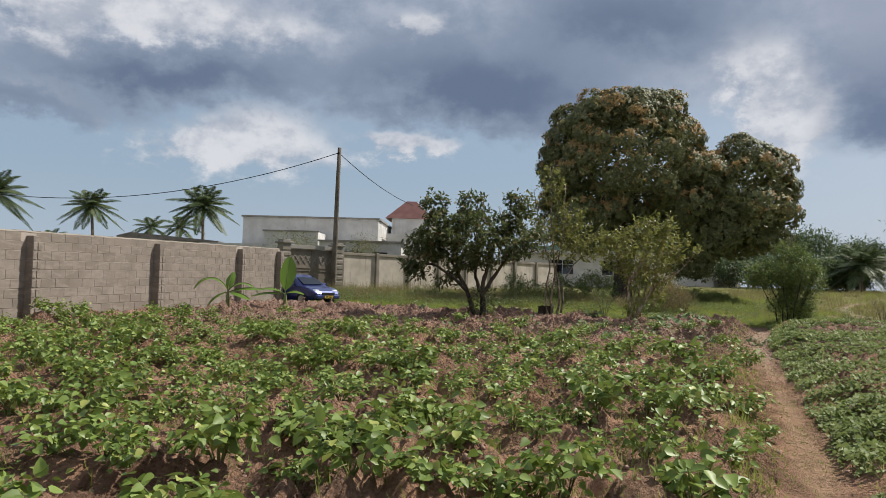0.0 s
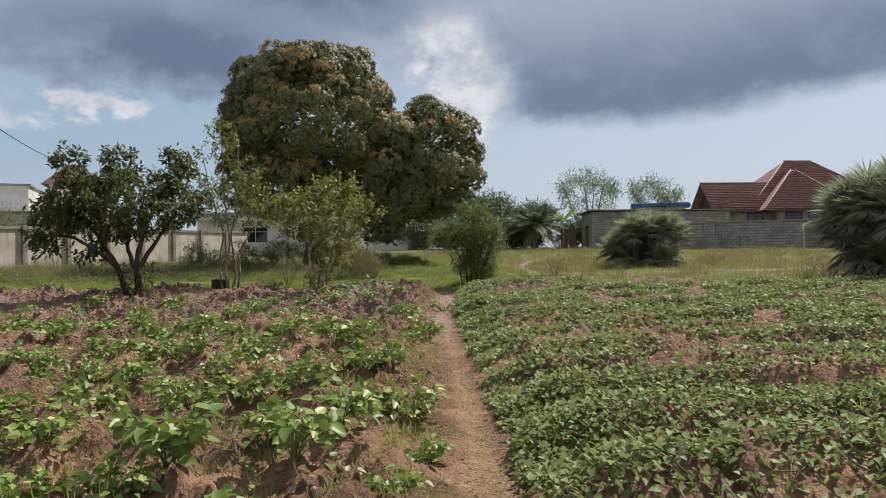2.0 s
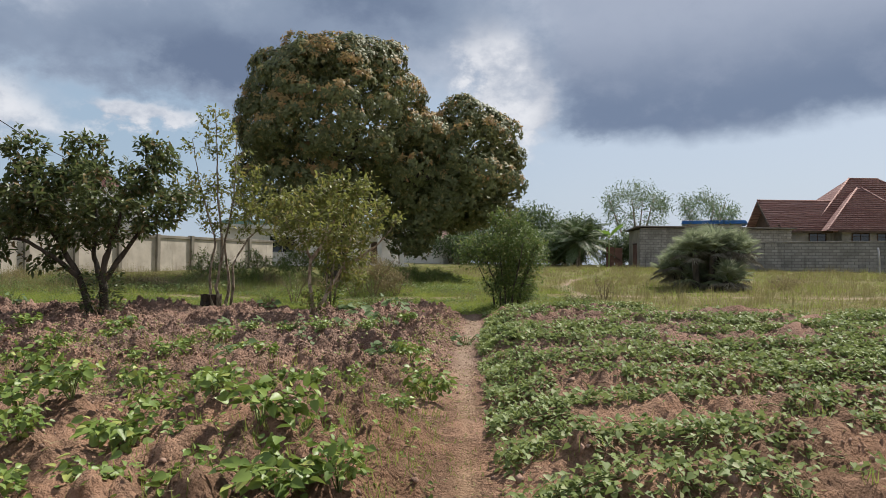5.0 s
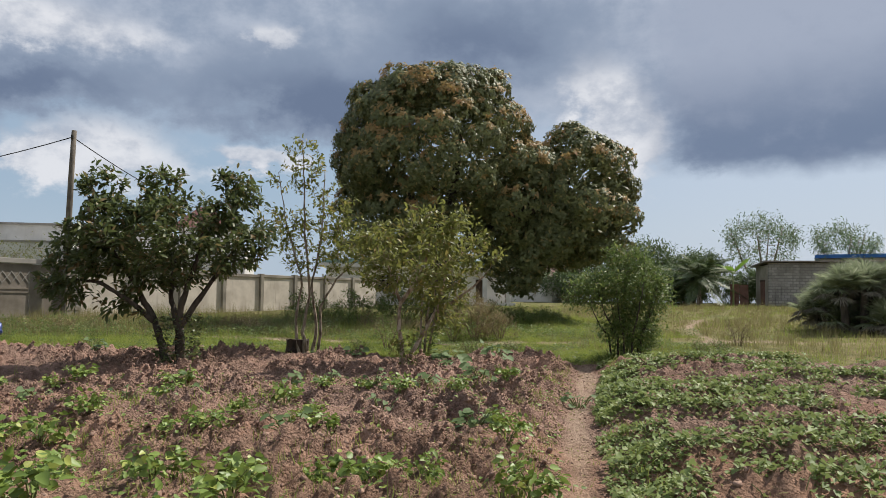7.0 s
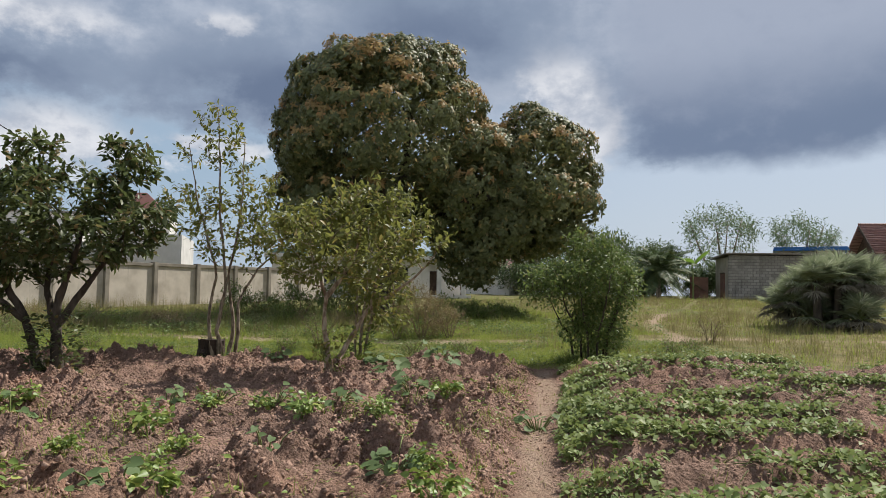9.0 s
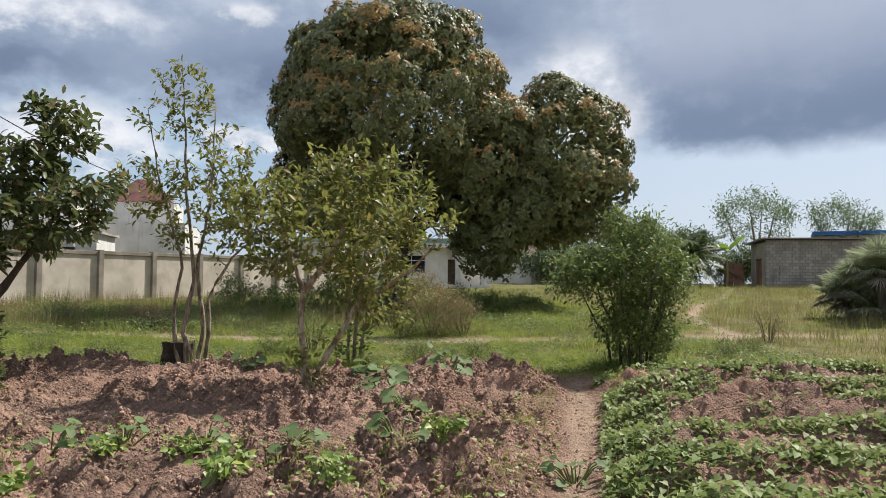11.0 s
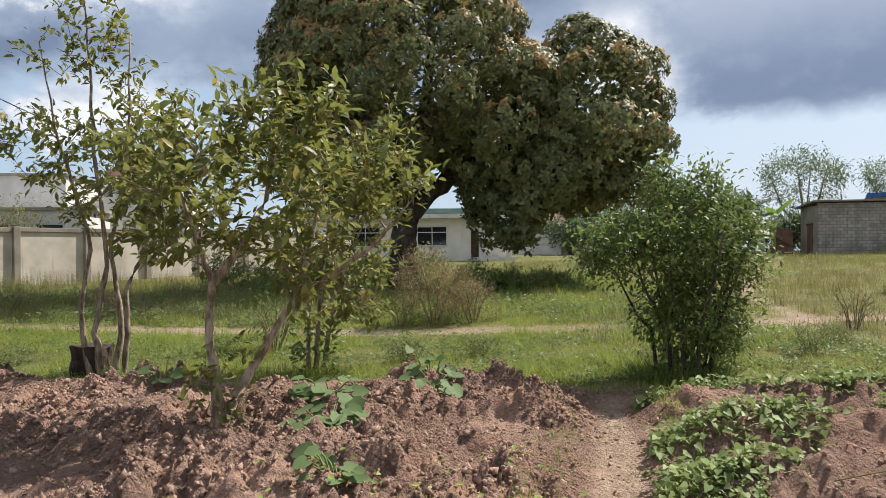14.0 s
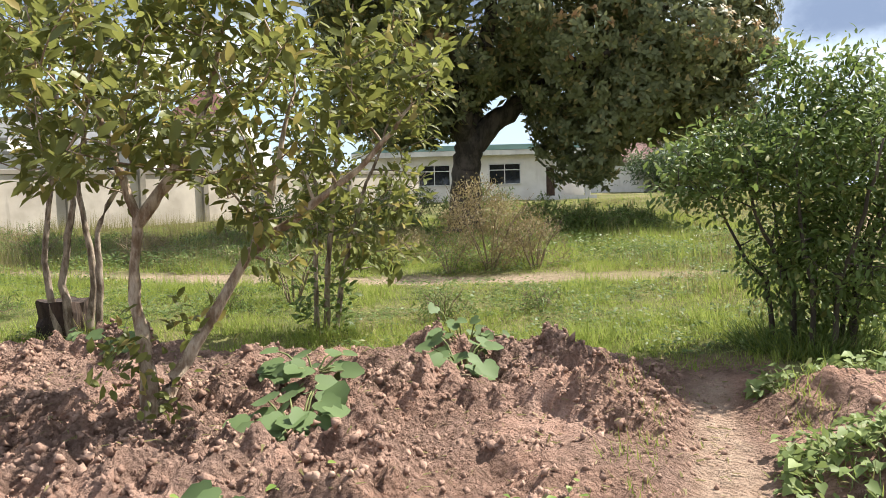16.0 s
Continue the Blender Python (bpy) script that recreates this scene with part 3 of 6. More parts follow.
# ---- the ground ----
PATH_Y = [-3, 0.6, 2.4, 4.6, 8.3, 10, 13.9, 17.6, 19.6, 21.6, 23.4]
PATH_X = [-1.2, 0.3, 1.27, 2.45, 3.95, 4.55, 6.05, 7.4, 8.3, 9.2, 9.8]
ROW_GAP, ROW_START = 1.25, 6.8
TRACK_X = [-9, -4, 0, 3.4, 7.6, 9.1, 11.8, 16.5, 19, 24, 40]
TRACK_Y = [36.5, 34.5, 32.6, 31.0, 29.6, 29.2, 28.8, 28.8, 27.6, 25.5, 20]
TRAIL_Y = [28.8, 30.0, 33.5, 38, 46, 56]
TRAIL_X = [16.2, 16.6, 17.9, 20.5, 27, 34]


def rise(x, y):
    return np.interp(np.hypot(x, y), [0, 10, 17, 23, 26, 30, 42, 60, 68, 80, 4000], [0, .05, .18, .29, .42, .55, .9, 1.5, 1.75, 2.0, 2.0])


def row_at(x, y):
    return 0.225 * x + 0.974 * y


def zones(x, y):
    """How much of plot_a (beside the wall), plot_b (vines), footpath, track there is at a point."""
    x, y = np.asarray(x, float), np.asarray(y, float)
    wob = (lattice(x * 0.9, y * 0.9, 3) - 0.5) * 0.5
    d = x - np.interp(y, PATH_Y, PATH_X)
    p = row_at(x, y)
    wall = x - np.interp(y, [-6, 8, 27, 31], [-15.5, -12, -7.1, -6.1])
    near = step(y, -14, -12)
    a = step(-d, 0.12, 0.36) * step(25.5 + wob - p, -0.15, 0.15) * step(wall, 0.1, 0.5) * step(29 - 0.55 * (x + 6) - y - 0.0, -40, -39) * near
    b = step(d, 0.12, 0.36) * step(25.6 + wob - (0.65 * x + 0.76 * y), -0.15, 0.2) * step(24.9 - p + wob, -0.1, 0.2) * near
    path = step(0.1 + 0.07 * step(y, 12, 18) + wob * 0.5 - np.abs(d), -0.1, 0.1) * step(23.6 - y, 0, 0.5) * near
    track = step(0.5 + wob - np.abs(y - np.interp(x, TRACK_X, TRACK_Y)), -0.2, 0.2) * (0.35 + 0.65 * step(lattice(x * 0.5, y * 1.4, 9), 0.3, 0.6))
    trail = step(0.2 + wob * 0.4 - np.abs(x - np.interp(y, TRAIL_Y, TRAIL_X)), -0.12, 0.12) * step(y, 28.4, 29.0) * step(56 - y, 0, 2)
    return a, b, path, np.clip(track + trail, 0, 1)


def d_path(x, y):
    return x - np.interp(y, PATH_Y, PATH_X)


def heaps(x, y, cell, seed):
    """Rounded clods, one to a jittered cell, as a height."""
    ix, iy = np.floor(x / cell).astype(np.int64), np.floor(y / cell).astype(np.int64)
    out = np.zeros(np.shape(x))
    for a in (-1, 0, 1):
        for b in (-1, 0, 1):
            q = ((ix + a) * 374761393 + (iy + b) * 668265263 + seed * 974634533) & 0xFFFFFFFF
            q = ((q ^ (q >> 13)) * 1274126177) & 0xFFFFFFFF
            u, v, w = (q & 1023) / 1023, ((q >> 10) & 1023) / 1023, ((q >> 20) & 1023) / 1023
            r = cell * (.28 + .42 * w)
            d = np.hypot(x - (ix + a + .15 + .7 * u) * cell, y - (iy + b + .15 + .7 * v) * cell) / r
            out = np.maximum(out, np.sqrt(np.clip(1 - d * d, 0, 1)) * r)
    return out


def gz(x, y, fine=True):
    x, y = np.asarray(x, float), np.asarray(y, float)
    a, b, path, track = zones(x, y)
    p = row_at(x, y) + (lattice(x * 0.35, y * 0.35, 5) - 0.5) * 0.5
    wave = 0.5 + 0.5 * np.cos(2 * np.pi * (p - ROW_START) / ROW_GAP)
    broad = step(p, 19.4, 20.6) * step(-d_path(x, y), 0.2, 1.2)      # the last, bare ridges are wide and low
    wave = wave * (1 - broad) + broad * 0.55 * (0.5 + 0.5 * np.cos(2 * np.pi * (p - 22.0) / 2.9))
    q = lattice(x * 0.8, y * 0.8, 11)
    z = rise(x, y)
    dp = np.abs(d_path(x, y))
    slope = step(dp, 0.1, 0.95)
    z = z + slope * a * (0.02 + wave ** 0.8 * (0.12 + 0.13 * q)) + slope * b * (0.03 + wave ** 0.9 * (0.18 + 0.12 * q)) - path * 0.03 - track * 0.03
    if fine:
        soil = np.clip(a + b, 0, 1) * (0.25 + 0.75 * slope)
        lumps = (lattice(x * 2.3, y * 2.3, 21) - 0.5) * 0.11 + np.abs(lattice(x * 5.7, y * 5.7, 22) - 0.5) * 0.2 + (lattice(x * 9.3, y * 9.3, 23) - 0.5) * 0.13
        crumb = step(lattice(x * 0.75, y * 0.75, 26) * .6 + lattice(x * 2.1, y * 2.1, 27) * .4, .36, .6)      # broken ground between smoother patches
        knob = np.maximum(lattice(x * 7.1 + 3, y * 7.1, 28) - .48, 0) * .24 + np.maximum(lattice(x * 12.7, y * 12.7 + 5, 29) - .5, 0) * .2
        lumps = lumps * (.55 + .6 * crumb) + crumb * knob * step(a, .3, .7) * (.35 + .65 * step(row_at(x, y), 12, 18))
        lumps = lumps + (.35 + .65 * crumb) * (heaps(x, y, .27, 33) * .42 + heaps(x, y, .15, 34) * .55) * (.5 + .5 * step(a, .3, .7)) - .03
        z = z + soil * lumps * np.where(b > 0.5, 0.8, 1.0) + (1 - soil) * (lattice(x * 0.6, y * 0.6, 24) - 0.5) * 0.08 * step(np.hypot(x, y), 20, 30)
        z = z + path * (lattice(x * 4, y * 4, 25) - 0.5) * 0.04
    return z


def axis(cuts, gaps, far):
    """Grid lines at each gap between the cuts, then growing steps out to `far` on both sides."""
    mid = np.concatenate([np.arange(a, b, g) for a, b, g in zip(cuts, cuts[1:], gaps)])

    def tail(gap):
        t, v = [], 0.0
        while v < far:
            gap *= 1.13
            v += gap
            t.append(v)
        return np.array(t)

    return np.concatenate([mid[0] - tail(gaps[0])[::-1], mid, mid[-1] + tail(gaps[-1])])


def make_ground():
    xs, ys = axis((-6.5, -1.0, 12.5), (0.066, 0.044), 2500), axis((4.5, 13.0, 26.0), (0.066, 0.044), 2500)
    gx, gy = np.meshgrid(xs, ys, indexing="ij")
    x, y = gx.ravel(), gy.ravel()
    V = np.stack([x, y, gz(x, y)], 1)
    n, m = len(xs), len(ys)
    i, j = np.meshgrid(np.arange(n - 1), np.arange(m - 1), indexing="ij")
    c = (i * m + j).ravel()
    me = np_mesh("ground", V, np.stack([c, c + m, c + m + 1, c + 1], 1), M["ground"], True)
    a, b, path, track = zones(x, y)
    dry = step(x - 0.35 * y, 0, 8) * step(y, 10, 20) * 0.85 + 0.15
    margin = step(0.75 - np.abs(d_path(x, y)), 0, 0.2) * step(24.2 - y, 0, 0.6) * step(y, -14, -12)
    for nm, val in (("soil", np.clip(a + b + margin, 0, 1)), ("path", np.clip(path * (0.65 + 0.15 * step(y, 12, 19)) + track * 0.9, 0, 1)), ("dry", dry), ("pale", step(row_at(x, y), 11, 19))):
        me.attributes.new(nm, "FLOAT", "POINT").data.foreach_set("value", val.astype(np.float32))
    tagged(new("ground", me), "reddish tilled earth with footpath, rising to rough grassland", "ground", kind="structure")


make_ground()


def at(x, y, rz=0.0, dz=0.0):
    return pose(x, y, float(gz(x, y, False)) + dz, 0, 0, rz)


# ---- walls and buildings ----
def segment(p, q, dz=0.0):
    """A pose at p with x running to q."""
    return pose(p[0], p[1], float(rise(p[0], p[1])) + dz, 0, 0, math.degrees(math.atan2(q[1] - p[1], q[0] - p[0])))


def block_wall():
    p, q = (-11.85, 8.6), (-6.47, 29.5)
    L, H, T = math.hypot(q[0] - p[0], q[1] - p[1]), 2.17, 0.15
    w = thing("boundary_wall", "unpainted sandcrete block boundary wall with weathered piers", "wall", segment(p, q, -0.05), kind="structure")
    slope = (float(rise(*q)) - float(rise(*p))) / L
    n = 24
    xs = np.linspace(0, L, n)
    # mortar core follows the rising ground
    V, F = [], []
    for x in xs:
        z0, z1 = slope * x - 0.3, slope * x + H - 0.005
        V += [(x, -T / 2 - 0.007, z0), (x, T / 2, z0), (x, T / 2, z1), (x, -T / 2 - 0.007, z1)]
    for i in range(n - 1):
        for a in range(4):
            b = (a + 1) % 4
            F.append((i * 4 + a, i * 4 + b, i * 4 + 4 + b, i * 4 + 4 + a))
    F += [(0, 3, 2, 1), (n * 4 - 4, n * 4 - 3, n * 4 - 2, n * 4 - 1)]
    piece("mortar_core", (np.array(V), np.array(F)), M["mortar"], w)
    piers = [i * 4.72 - 0.38 for i in range(1, 5)] + [L - 0.13]
    for x in piers:
        z = slope * x
        part("pier", boxed(((0.24, 0.36, H + 0.02), (x, -0.10, z + H / 2 - 0.1)), bevel=0.012), M["mortar"], w, "rough block pier")
        for c in range(9):
            for dx in (-0.07, 0.07):
                bm = boxed(((0.105, 0.02, 0.17), (x + dx, -0.285, z + 0.12 + c * 0.215)), bevel=0.006)
                part("pier_block", bm, M["block"], w)
    cap = boxed(*[((L / 60, T + 0.03, 0.03), (L / 120 + i * L / 60, 0, slope * (L / 120 + i * L / 60) + H + 0.008 + 0.006 * math.sin(i * 2.7))) for i in range(60)])
    part("coping", cap, M["plaster"], w, "pale cement coping")
    meshes = []
    for s in range(4):
        bm = boxed(((0.446, 0.02 + 0.001 * s, 0.213), (0, 0, 0)), bevel=0.006)
        me = bpy.data.meshes.new("block")
        bm.to_mesh(me), bm.free()
        me.materials.append(M["block"])
        meshes.append(me)
    rnd = random.Random(4)
    rest, count = [], 0
    for c in range(10):
        x = 0.22 - 0.225 * (c % 2) + rnd.uniform(-0.05, 0.05)
        while x < L - 0.2:
            if x > 0.2 and all(abs(x - v) > 0.12 for v in piers):
                z = slope * x + 0.1 + c * 0.218
                if x > L - 14.0 and count < 300:
                    ob = new("block", rnd.choice(meshes))
                    ob.parent, count = w, count + 1
                    ob.matrix_basis = pose(x, -T / 2 - 0.002 + rnd.uniform(-0.002, 0.002), z + rnd.uniform(-0.004, 0.004), 0, rnd.uniform(-0.7, 0.7), rnd.uniform(-0.25, 0.25))
                else:
                    rest.append(((0.442, 0.022, 0.211), (x, -T / 2, z)))
            x += 0.452
    tagged(part("blocks", boxed(*rest), M["block"], w), kind="stuff")
    return w


def gate_and_fence():
    p = (-8.45, 40.05)
    d = (0.669, 0.743)
    end = (p[0] + d[0] * 30, p[1] + d[1] * 30)
    gate = thing("driveway_gate", "brown sheet-metal double gate between grooved concrete pillars", "gate", segment(p, end))
    for x in (0.0, 3.6):
        part("pillar", boxed(((0.5, 0.5, 2.75), (x, 0, 1.2)), bevel=0.015), M["concrete"], gate, "grey concrete pillar")
        for c in range(8):
            part("pillar_band", boxed(((0.56, 0.56, 0.2), (x, 0, 0.2 + c * 0.3)), bevel=0.02), M["fence_post"], gate)
        part("pillar_cap", boxed(((0.7, 0.7, 0.1), (x, 0, 2.62)), ((0.5, 0.5, 0.1), (x, 0, 2.72)), bevel=0.015), M["concrete"], gate)
    part("lintel", boxed(((3.1, 0.3, 0.2), (1.8, 0, 2.42)), bevel=0.01), M["concrete"], gate)
    for s in (0, 1):
        leaf = part("gate_leaf", boxed(((1.5, 0.04, 2.2), (1.04 + 1.53 * s, 0.0, 1.2))), M["gate"], gate)
        for z in (0.15, 1.15, 1.3, 2.25):
            part("rail", boxed(((1.5, 0.07, 0.06), (1.04 + 1.53 * s, -0.02, z))), M["gate"], leaf)
        for k in range(4):
            for zz, sg in ((1.75, 1), (1.75, -1)):
                bm = bmesh.new()
                bmesh.ops.create_cube(bm, size=1.0, matrix=Matrix.Translation((0.5 + 0.36 * k + 1.53 * s, -0.035, zz)) @ Matrix.Rotation(radians(52 * sg), 4, "Y") @ Matrix.Diagonal((0.62, 0.02, 0.035, 1)))
                part("scroll_bar", bm, M["concrete"], leaf)
    bound = thing("perimeter_fence", "stained cream plaster panels between dark concrete posts", "wall", segment((p[0] + d[0] * 3.9, p[1] + d[1] * 3.9), end), kind="structure")
    gap = 2.75
    for i in range(8):
        x = gap * i
        z = float(rise(p[0] + d[0] * (3.9 + x), p[1] + d[1] * (3.9 + x))) - float(rise(p[0] + d[0] * 3.9, p[1] + d[1] * 3.9))
        z = z * 0.35
        part("post", boxed(((0.24, 0.3, 2.5), (x, -0.06, z + 1.0)), bevel=0.012), M["fence_post"], bound)
        part("panel", boxed(((gap - 0.244, 0.13, 2.2), (x + gap / 2, 0, z + 0.95))), M["plaster"], bound)
        part("panel_cap", boxed(((gap - 0.244, 0.26, 0.16), (x + gap / 2, 0, z + 2.135)), bevel=0.012), M["fence_post"], bound)
    return bound


def window(parent, x, y, z, w, h, frame_mat, bars=1, axis_x=True):
    """A recessed window: dark pane, frame of four bars and mullions."""
    def b(sx, sz, px, pz, dy, t):
        return ((sx, t, sz), (px, y + dy, pz)) if axis_x else ((t, sx, sz), (y + dy, px, pz))
    win = part("window", boxed(b(w, h, x, z, 0.0, 0.03)), M["glass"], parent, "dark window pane")
    for px, pz, sx, sz in ((x, z + h / 2, w + 0.1, 0.07), (x, z - h / 2, w + 0.1, 0.07), (x - w / 2, z, 0.07, h), (x + w / 2, z, 0.07, h)):
        part("window_frame", boxed(b(sx, sz, px, pz, -0.03, 0.06)), frame_mat, win)
    for i in range(bars):
        part("mullion", boxed(b(0.05, h, x - w / 2 + w * (i + 1) / (bars + 1), z, -0.025, 0.04)), frame_mat, win)
    part("transom", boxed(b(w, 0.05, x, z + h * 0.2, -0.022, 0.035)), frame_mat, win)
    return win


def white_building():
    """Flat-roofed white building behind the gate, stepped blocks with dark parapet edges."""
    b = thing("flat_roofed_building", "white rendered building with stepped flat roofs and stained parapets", "building", pose(-14.2, 53.2, 1.2, 0, 0, -2))
    part("upper_block", boxed(((9.6, 9.0, 4.7), (4.8, 4.5, 2.35))), M["white"], b)
    part("parapet", boxed(((9.8, 0.2, 0.12), (4.8, -0.02, 4.72)), ((0.2, 9.0, 0.12), (9.62, 4.6, 4.72))), M["concrete"], b, "dark stained parapet edge")
    part("step_block", boxed(((3.6, 3.0, 3.2), (4.2, -1.65, 1.9))), M["white"], b)
    part("parapet", boxed(((3.8, 0.2, 0.1), (4.2, -3.1, 3.53))), M["concrete"], b)
    part("low_block", boxed(((5.4, 3.4, 2.9), (8.9, -1.9, 1.45))), M["white"], b)
    part("parapet", boxed(((5.6, 0.2, 0.12), (8.9, -3.62, 2.92)), ((0.2, 3.4, 0.12), (11.7, -1.9, 2.92))), M["concrete"], b)
    part("low_block", boxed(((4.2, 3.4, 2.6), (0.3, -1.9, 1.3))), M["white"], b)
    for x in (7.4, 8.5, 10.2):
        window(b, x, -3.63, 1.85, 0.9, 0.7, M["black"], 1)
    # stair tower with a maroon hipped roof
    part("tower", boxed(((3.4, 3.4, 5.4), (11.6, 8.0, 2.7))), M["white"], b)
    part("terrace_wall", boxed(((4.6, 6.0, 3.9), (12.2, 5.6, 1.95))), M["white"], b)
    bm = bmesh.new()
    bmesh.ops.create_cone(bm, cap_ends=True, segments=4, radius1=2.7, radius2=0.55, depth=1.5, matrix=Matrix.Translation((11.3, 8.0, 6.1)) @ Matrix.Rotation(radians(45), 4, "Z"))
    part("roof", bm, M["maroon"], b, "maroon hipped tower roof")
    return b


def bungalow():
    """White bungalow behind the mango, with a pale green sheet roof."""
    b = thing("bungalow", "white bungalow with pale green roof edge and dark windows", "house", pose(5.6, 62.6, 1.55, 0, 0, -4))
    part("wall", boxed(((10.9, 7.0, 2.75), (5.45, 3.5, 1.375)), ((2.5, 5.4, 2.75), (12.154, 4.3, 1.375))), M["white_warm"], b)
    part("fascia", boxed(((14.4, 0.14, 0.3), (6.7, -0.52, 2.86)), bevel=0.01), M["white"], b)
    part("soffit", boxed(((14.3, 0.5, 0.05), (6.7, -0.25, 2.75))), M["concrete"], b)
    bm = prism(bmesh.new(), [(-0.5, 3.02), (13.9, 3.02), (13.2, 3.32), (0.2, 3.32)], -0.62, 7.4)
    part("roof", bm, M["green_tin"], b, "pale green sheet roof")
    for x in (4.3, 8.45):
        window(b, x, -0.01, 1.62, 1.85, 1.2, M["white"], 1)
    part("door", boxed(((0.85, 0.04, 2.0), (11.5, 1.57, 1.0))), M["dark_wood"], b, "dark wooden door")
    part("porch_floor", boxed(((2.9, 1.9, 0.3), (12.3, 0.3, 0.12))), M["white"], b)
    for x in (11.5, 13.25):
        part("porch_column", boxed(((0.3, 0.3, 2.5), (x, -0.42, 1.5)), bevel=0.015), M["white"], b)
    return b


def gable_house():
    b = thing("gable_house", "small cream house with a red sheet gable roof", "house", pose(25.4, 70.6, 1.75, 0, 0, 35))
    part("wall", boxed(((4.2, 6.0, 2.5), (2.1, 3.0, 1.25))), M["white_warm"], b)
    bm = prism(bmesh.new(), [(-0.4, 2.35), (2.1, 4.05), (4.6, 2.35), (4.6, 2.5), (2.1, 4.22), (-0.4, 2.5)], -0.4, 6.4)
    part("roof", bm, M["red_tile"], b, "red sheet roof")
    part("gable", prism(bmesh.new(), [(0, 2.5), (4.2, 2.5), (2.1, 3.95)], 0.0, 0.15), M["white_warm"], b)
    return b


def shed():
    """Block shed with a single-pitch roof; its doorway is in the paler end wall."""
    s = thing("block_shed", "grey block shed with lean-to tin roof and rusty door", "shed", pose(36.85, 56.5, 1.55, 0, 0, -16))
    part("front_wall", boxed(((12.2, 0.2, 3.3), (6.1, 0.1, 1.65))), M["grey_block"], s)
    part("end_wall", prism(bmesh.new(), [(0.0, 0.0), (0.2, 0.0), (0.2, 3.18), (0.0, 3.18)], 0.204, 2.9), M["shed_end"], s, "pale rendered end wall")
    part("back_wall", boxed(((11.8, 0.2, 3.0), (6.3, 2.8, 1.5))), M["grey_block"], s)
    bm = bmesh.new()
    q = [bm.verts.new(v) for v in ((-0.35, -0.3, 3.38), (12.5, -0.3, 3.38), (12.5, 3.2, 3.12), (-0.35, 3.2, 3.12))]
    f = bm.faces.new(q)
    r = bmesh.ops.extrude_face_region(bm, geom=[f])
    for v in r["geom"]:
        if isinstance(v, bmesh.types.BMVert):
            v.co.z += 0.09
    part("roof", bm, M["tin"], s, "dark weathered tin roof")
    part("door", boxed(((0.05, 0.85, 2.0), (-0.03, 1.3, 1.0))), M["rust"], s, "rusty sheet door")
    part("lintel", boxed(((0.08, 1.0, 0.12), (-0.02, 1.3, 2.06))), M["dark_wood"], s)
    lean = thing("tin_hoarding", "rusty corrugated sheet screen beside the shed", "fence", pose(36.2, 58.6, 1.6, 0, 0, 150))
    for i in range(2):
        part("sheet", boxed(((0.62, 0.03, 1.75 + 0.1 * (i % 2)), (0.65 * i, 0.02 * (i % 2), 0.85))), M["rust"], lean)
    blue = thing("blue_roofed_house", "low house with a bright blue sheet roof", "house", pose(46.2, 64.6, 1.7, 0, 0, -38))
    part("wall", boxed(((4.8, 4.0, 4.1), (3.2, 2.0, 2.05))), M["plaster"], blue)
    bm = prism(bmesh.new(), [(0.4, 4.12), (6.1, 4.12), (5.9, 4.42), (0.5, 4.42)], -0.4, 4.4)
    part("roof", bm, M["blue_tin"], blue, "bright blue sheet roof")
    return s


def hip(bm, x0, x1, y0, y1, z0, z1, rx0, rx1, ry):
    """A hipped roof: eaves rectangle and a ridge from rx0 to rx1 at ry."""
    e = [bm.verts.new(v) for v in ((x0, y0, z0), (x1, y0, z0), (x1, y1, z0), (x0, y1, z0))]
    a, c = bm.verts.new((rx0, ry, z1)), bm.verts.new((rx1, ry, z1))
    for f in ((e[0], e[1], c, a), (e[1], e[2], c), (e[2], e[3], a, c), (e[3], e[0], a), (e[3], e[2], e[1], e[0])):
        bm.faces.new(f)
    return bm


def tile_rows(parent, x0, x1, y0, z0, y1, z1, inset0, inset1, n):
    """Raised courses of tiles on one slope, each a thin stepped strip."""
    for i in range(n):
        t = (i + 0.5) / n
        a, c = x0 + inset0 * t, x1 - inset1 * t
        if c - a < 0.3:
            break
        bm = boxed(((c - a, 0.17, 0.035), ((a + c) / 2, y0 + (y1 - y0) * t, z0 + (z1 - z0) * t + 0.03)))
        part("tile_course", bm, M["red_tile"], parent)


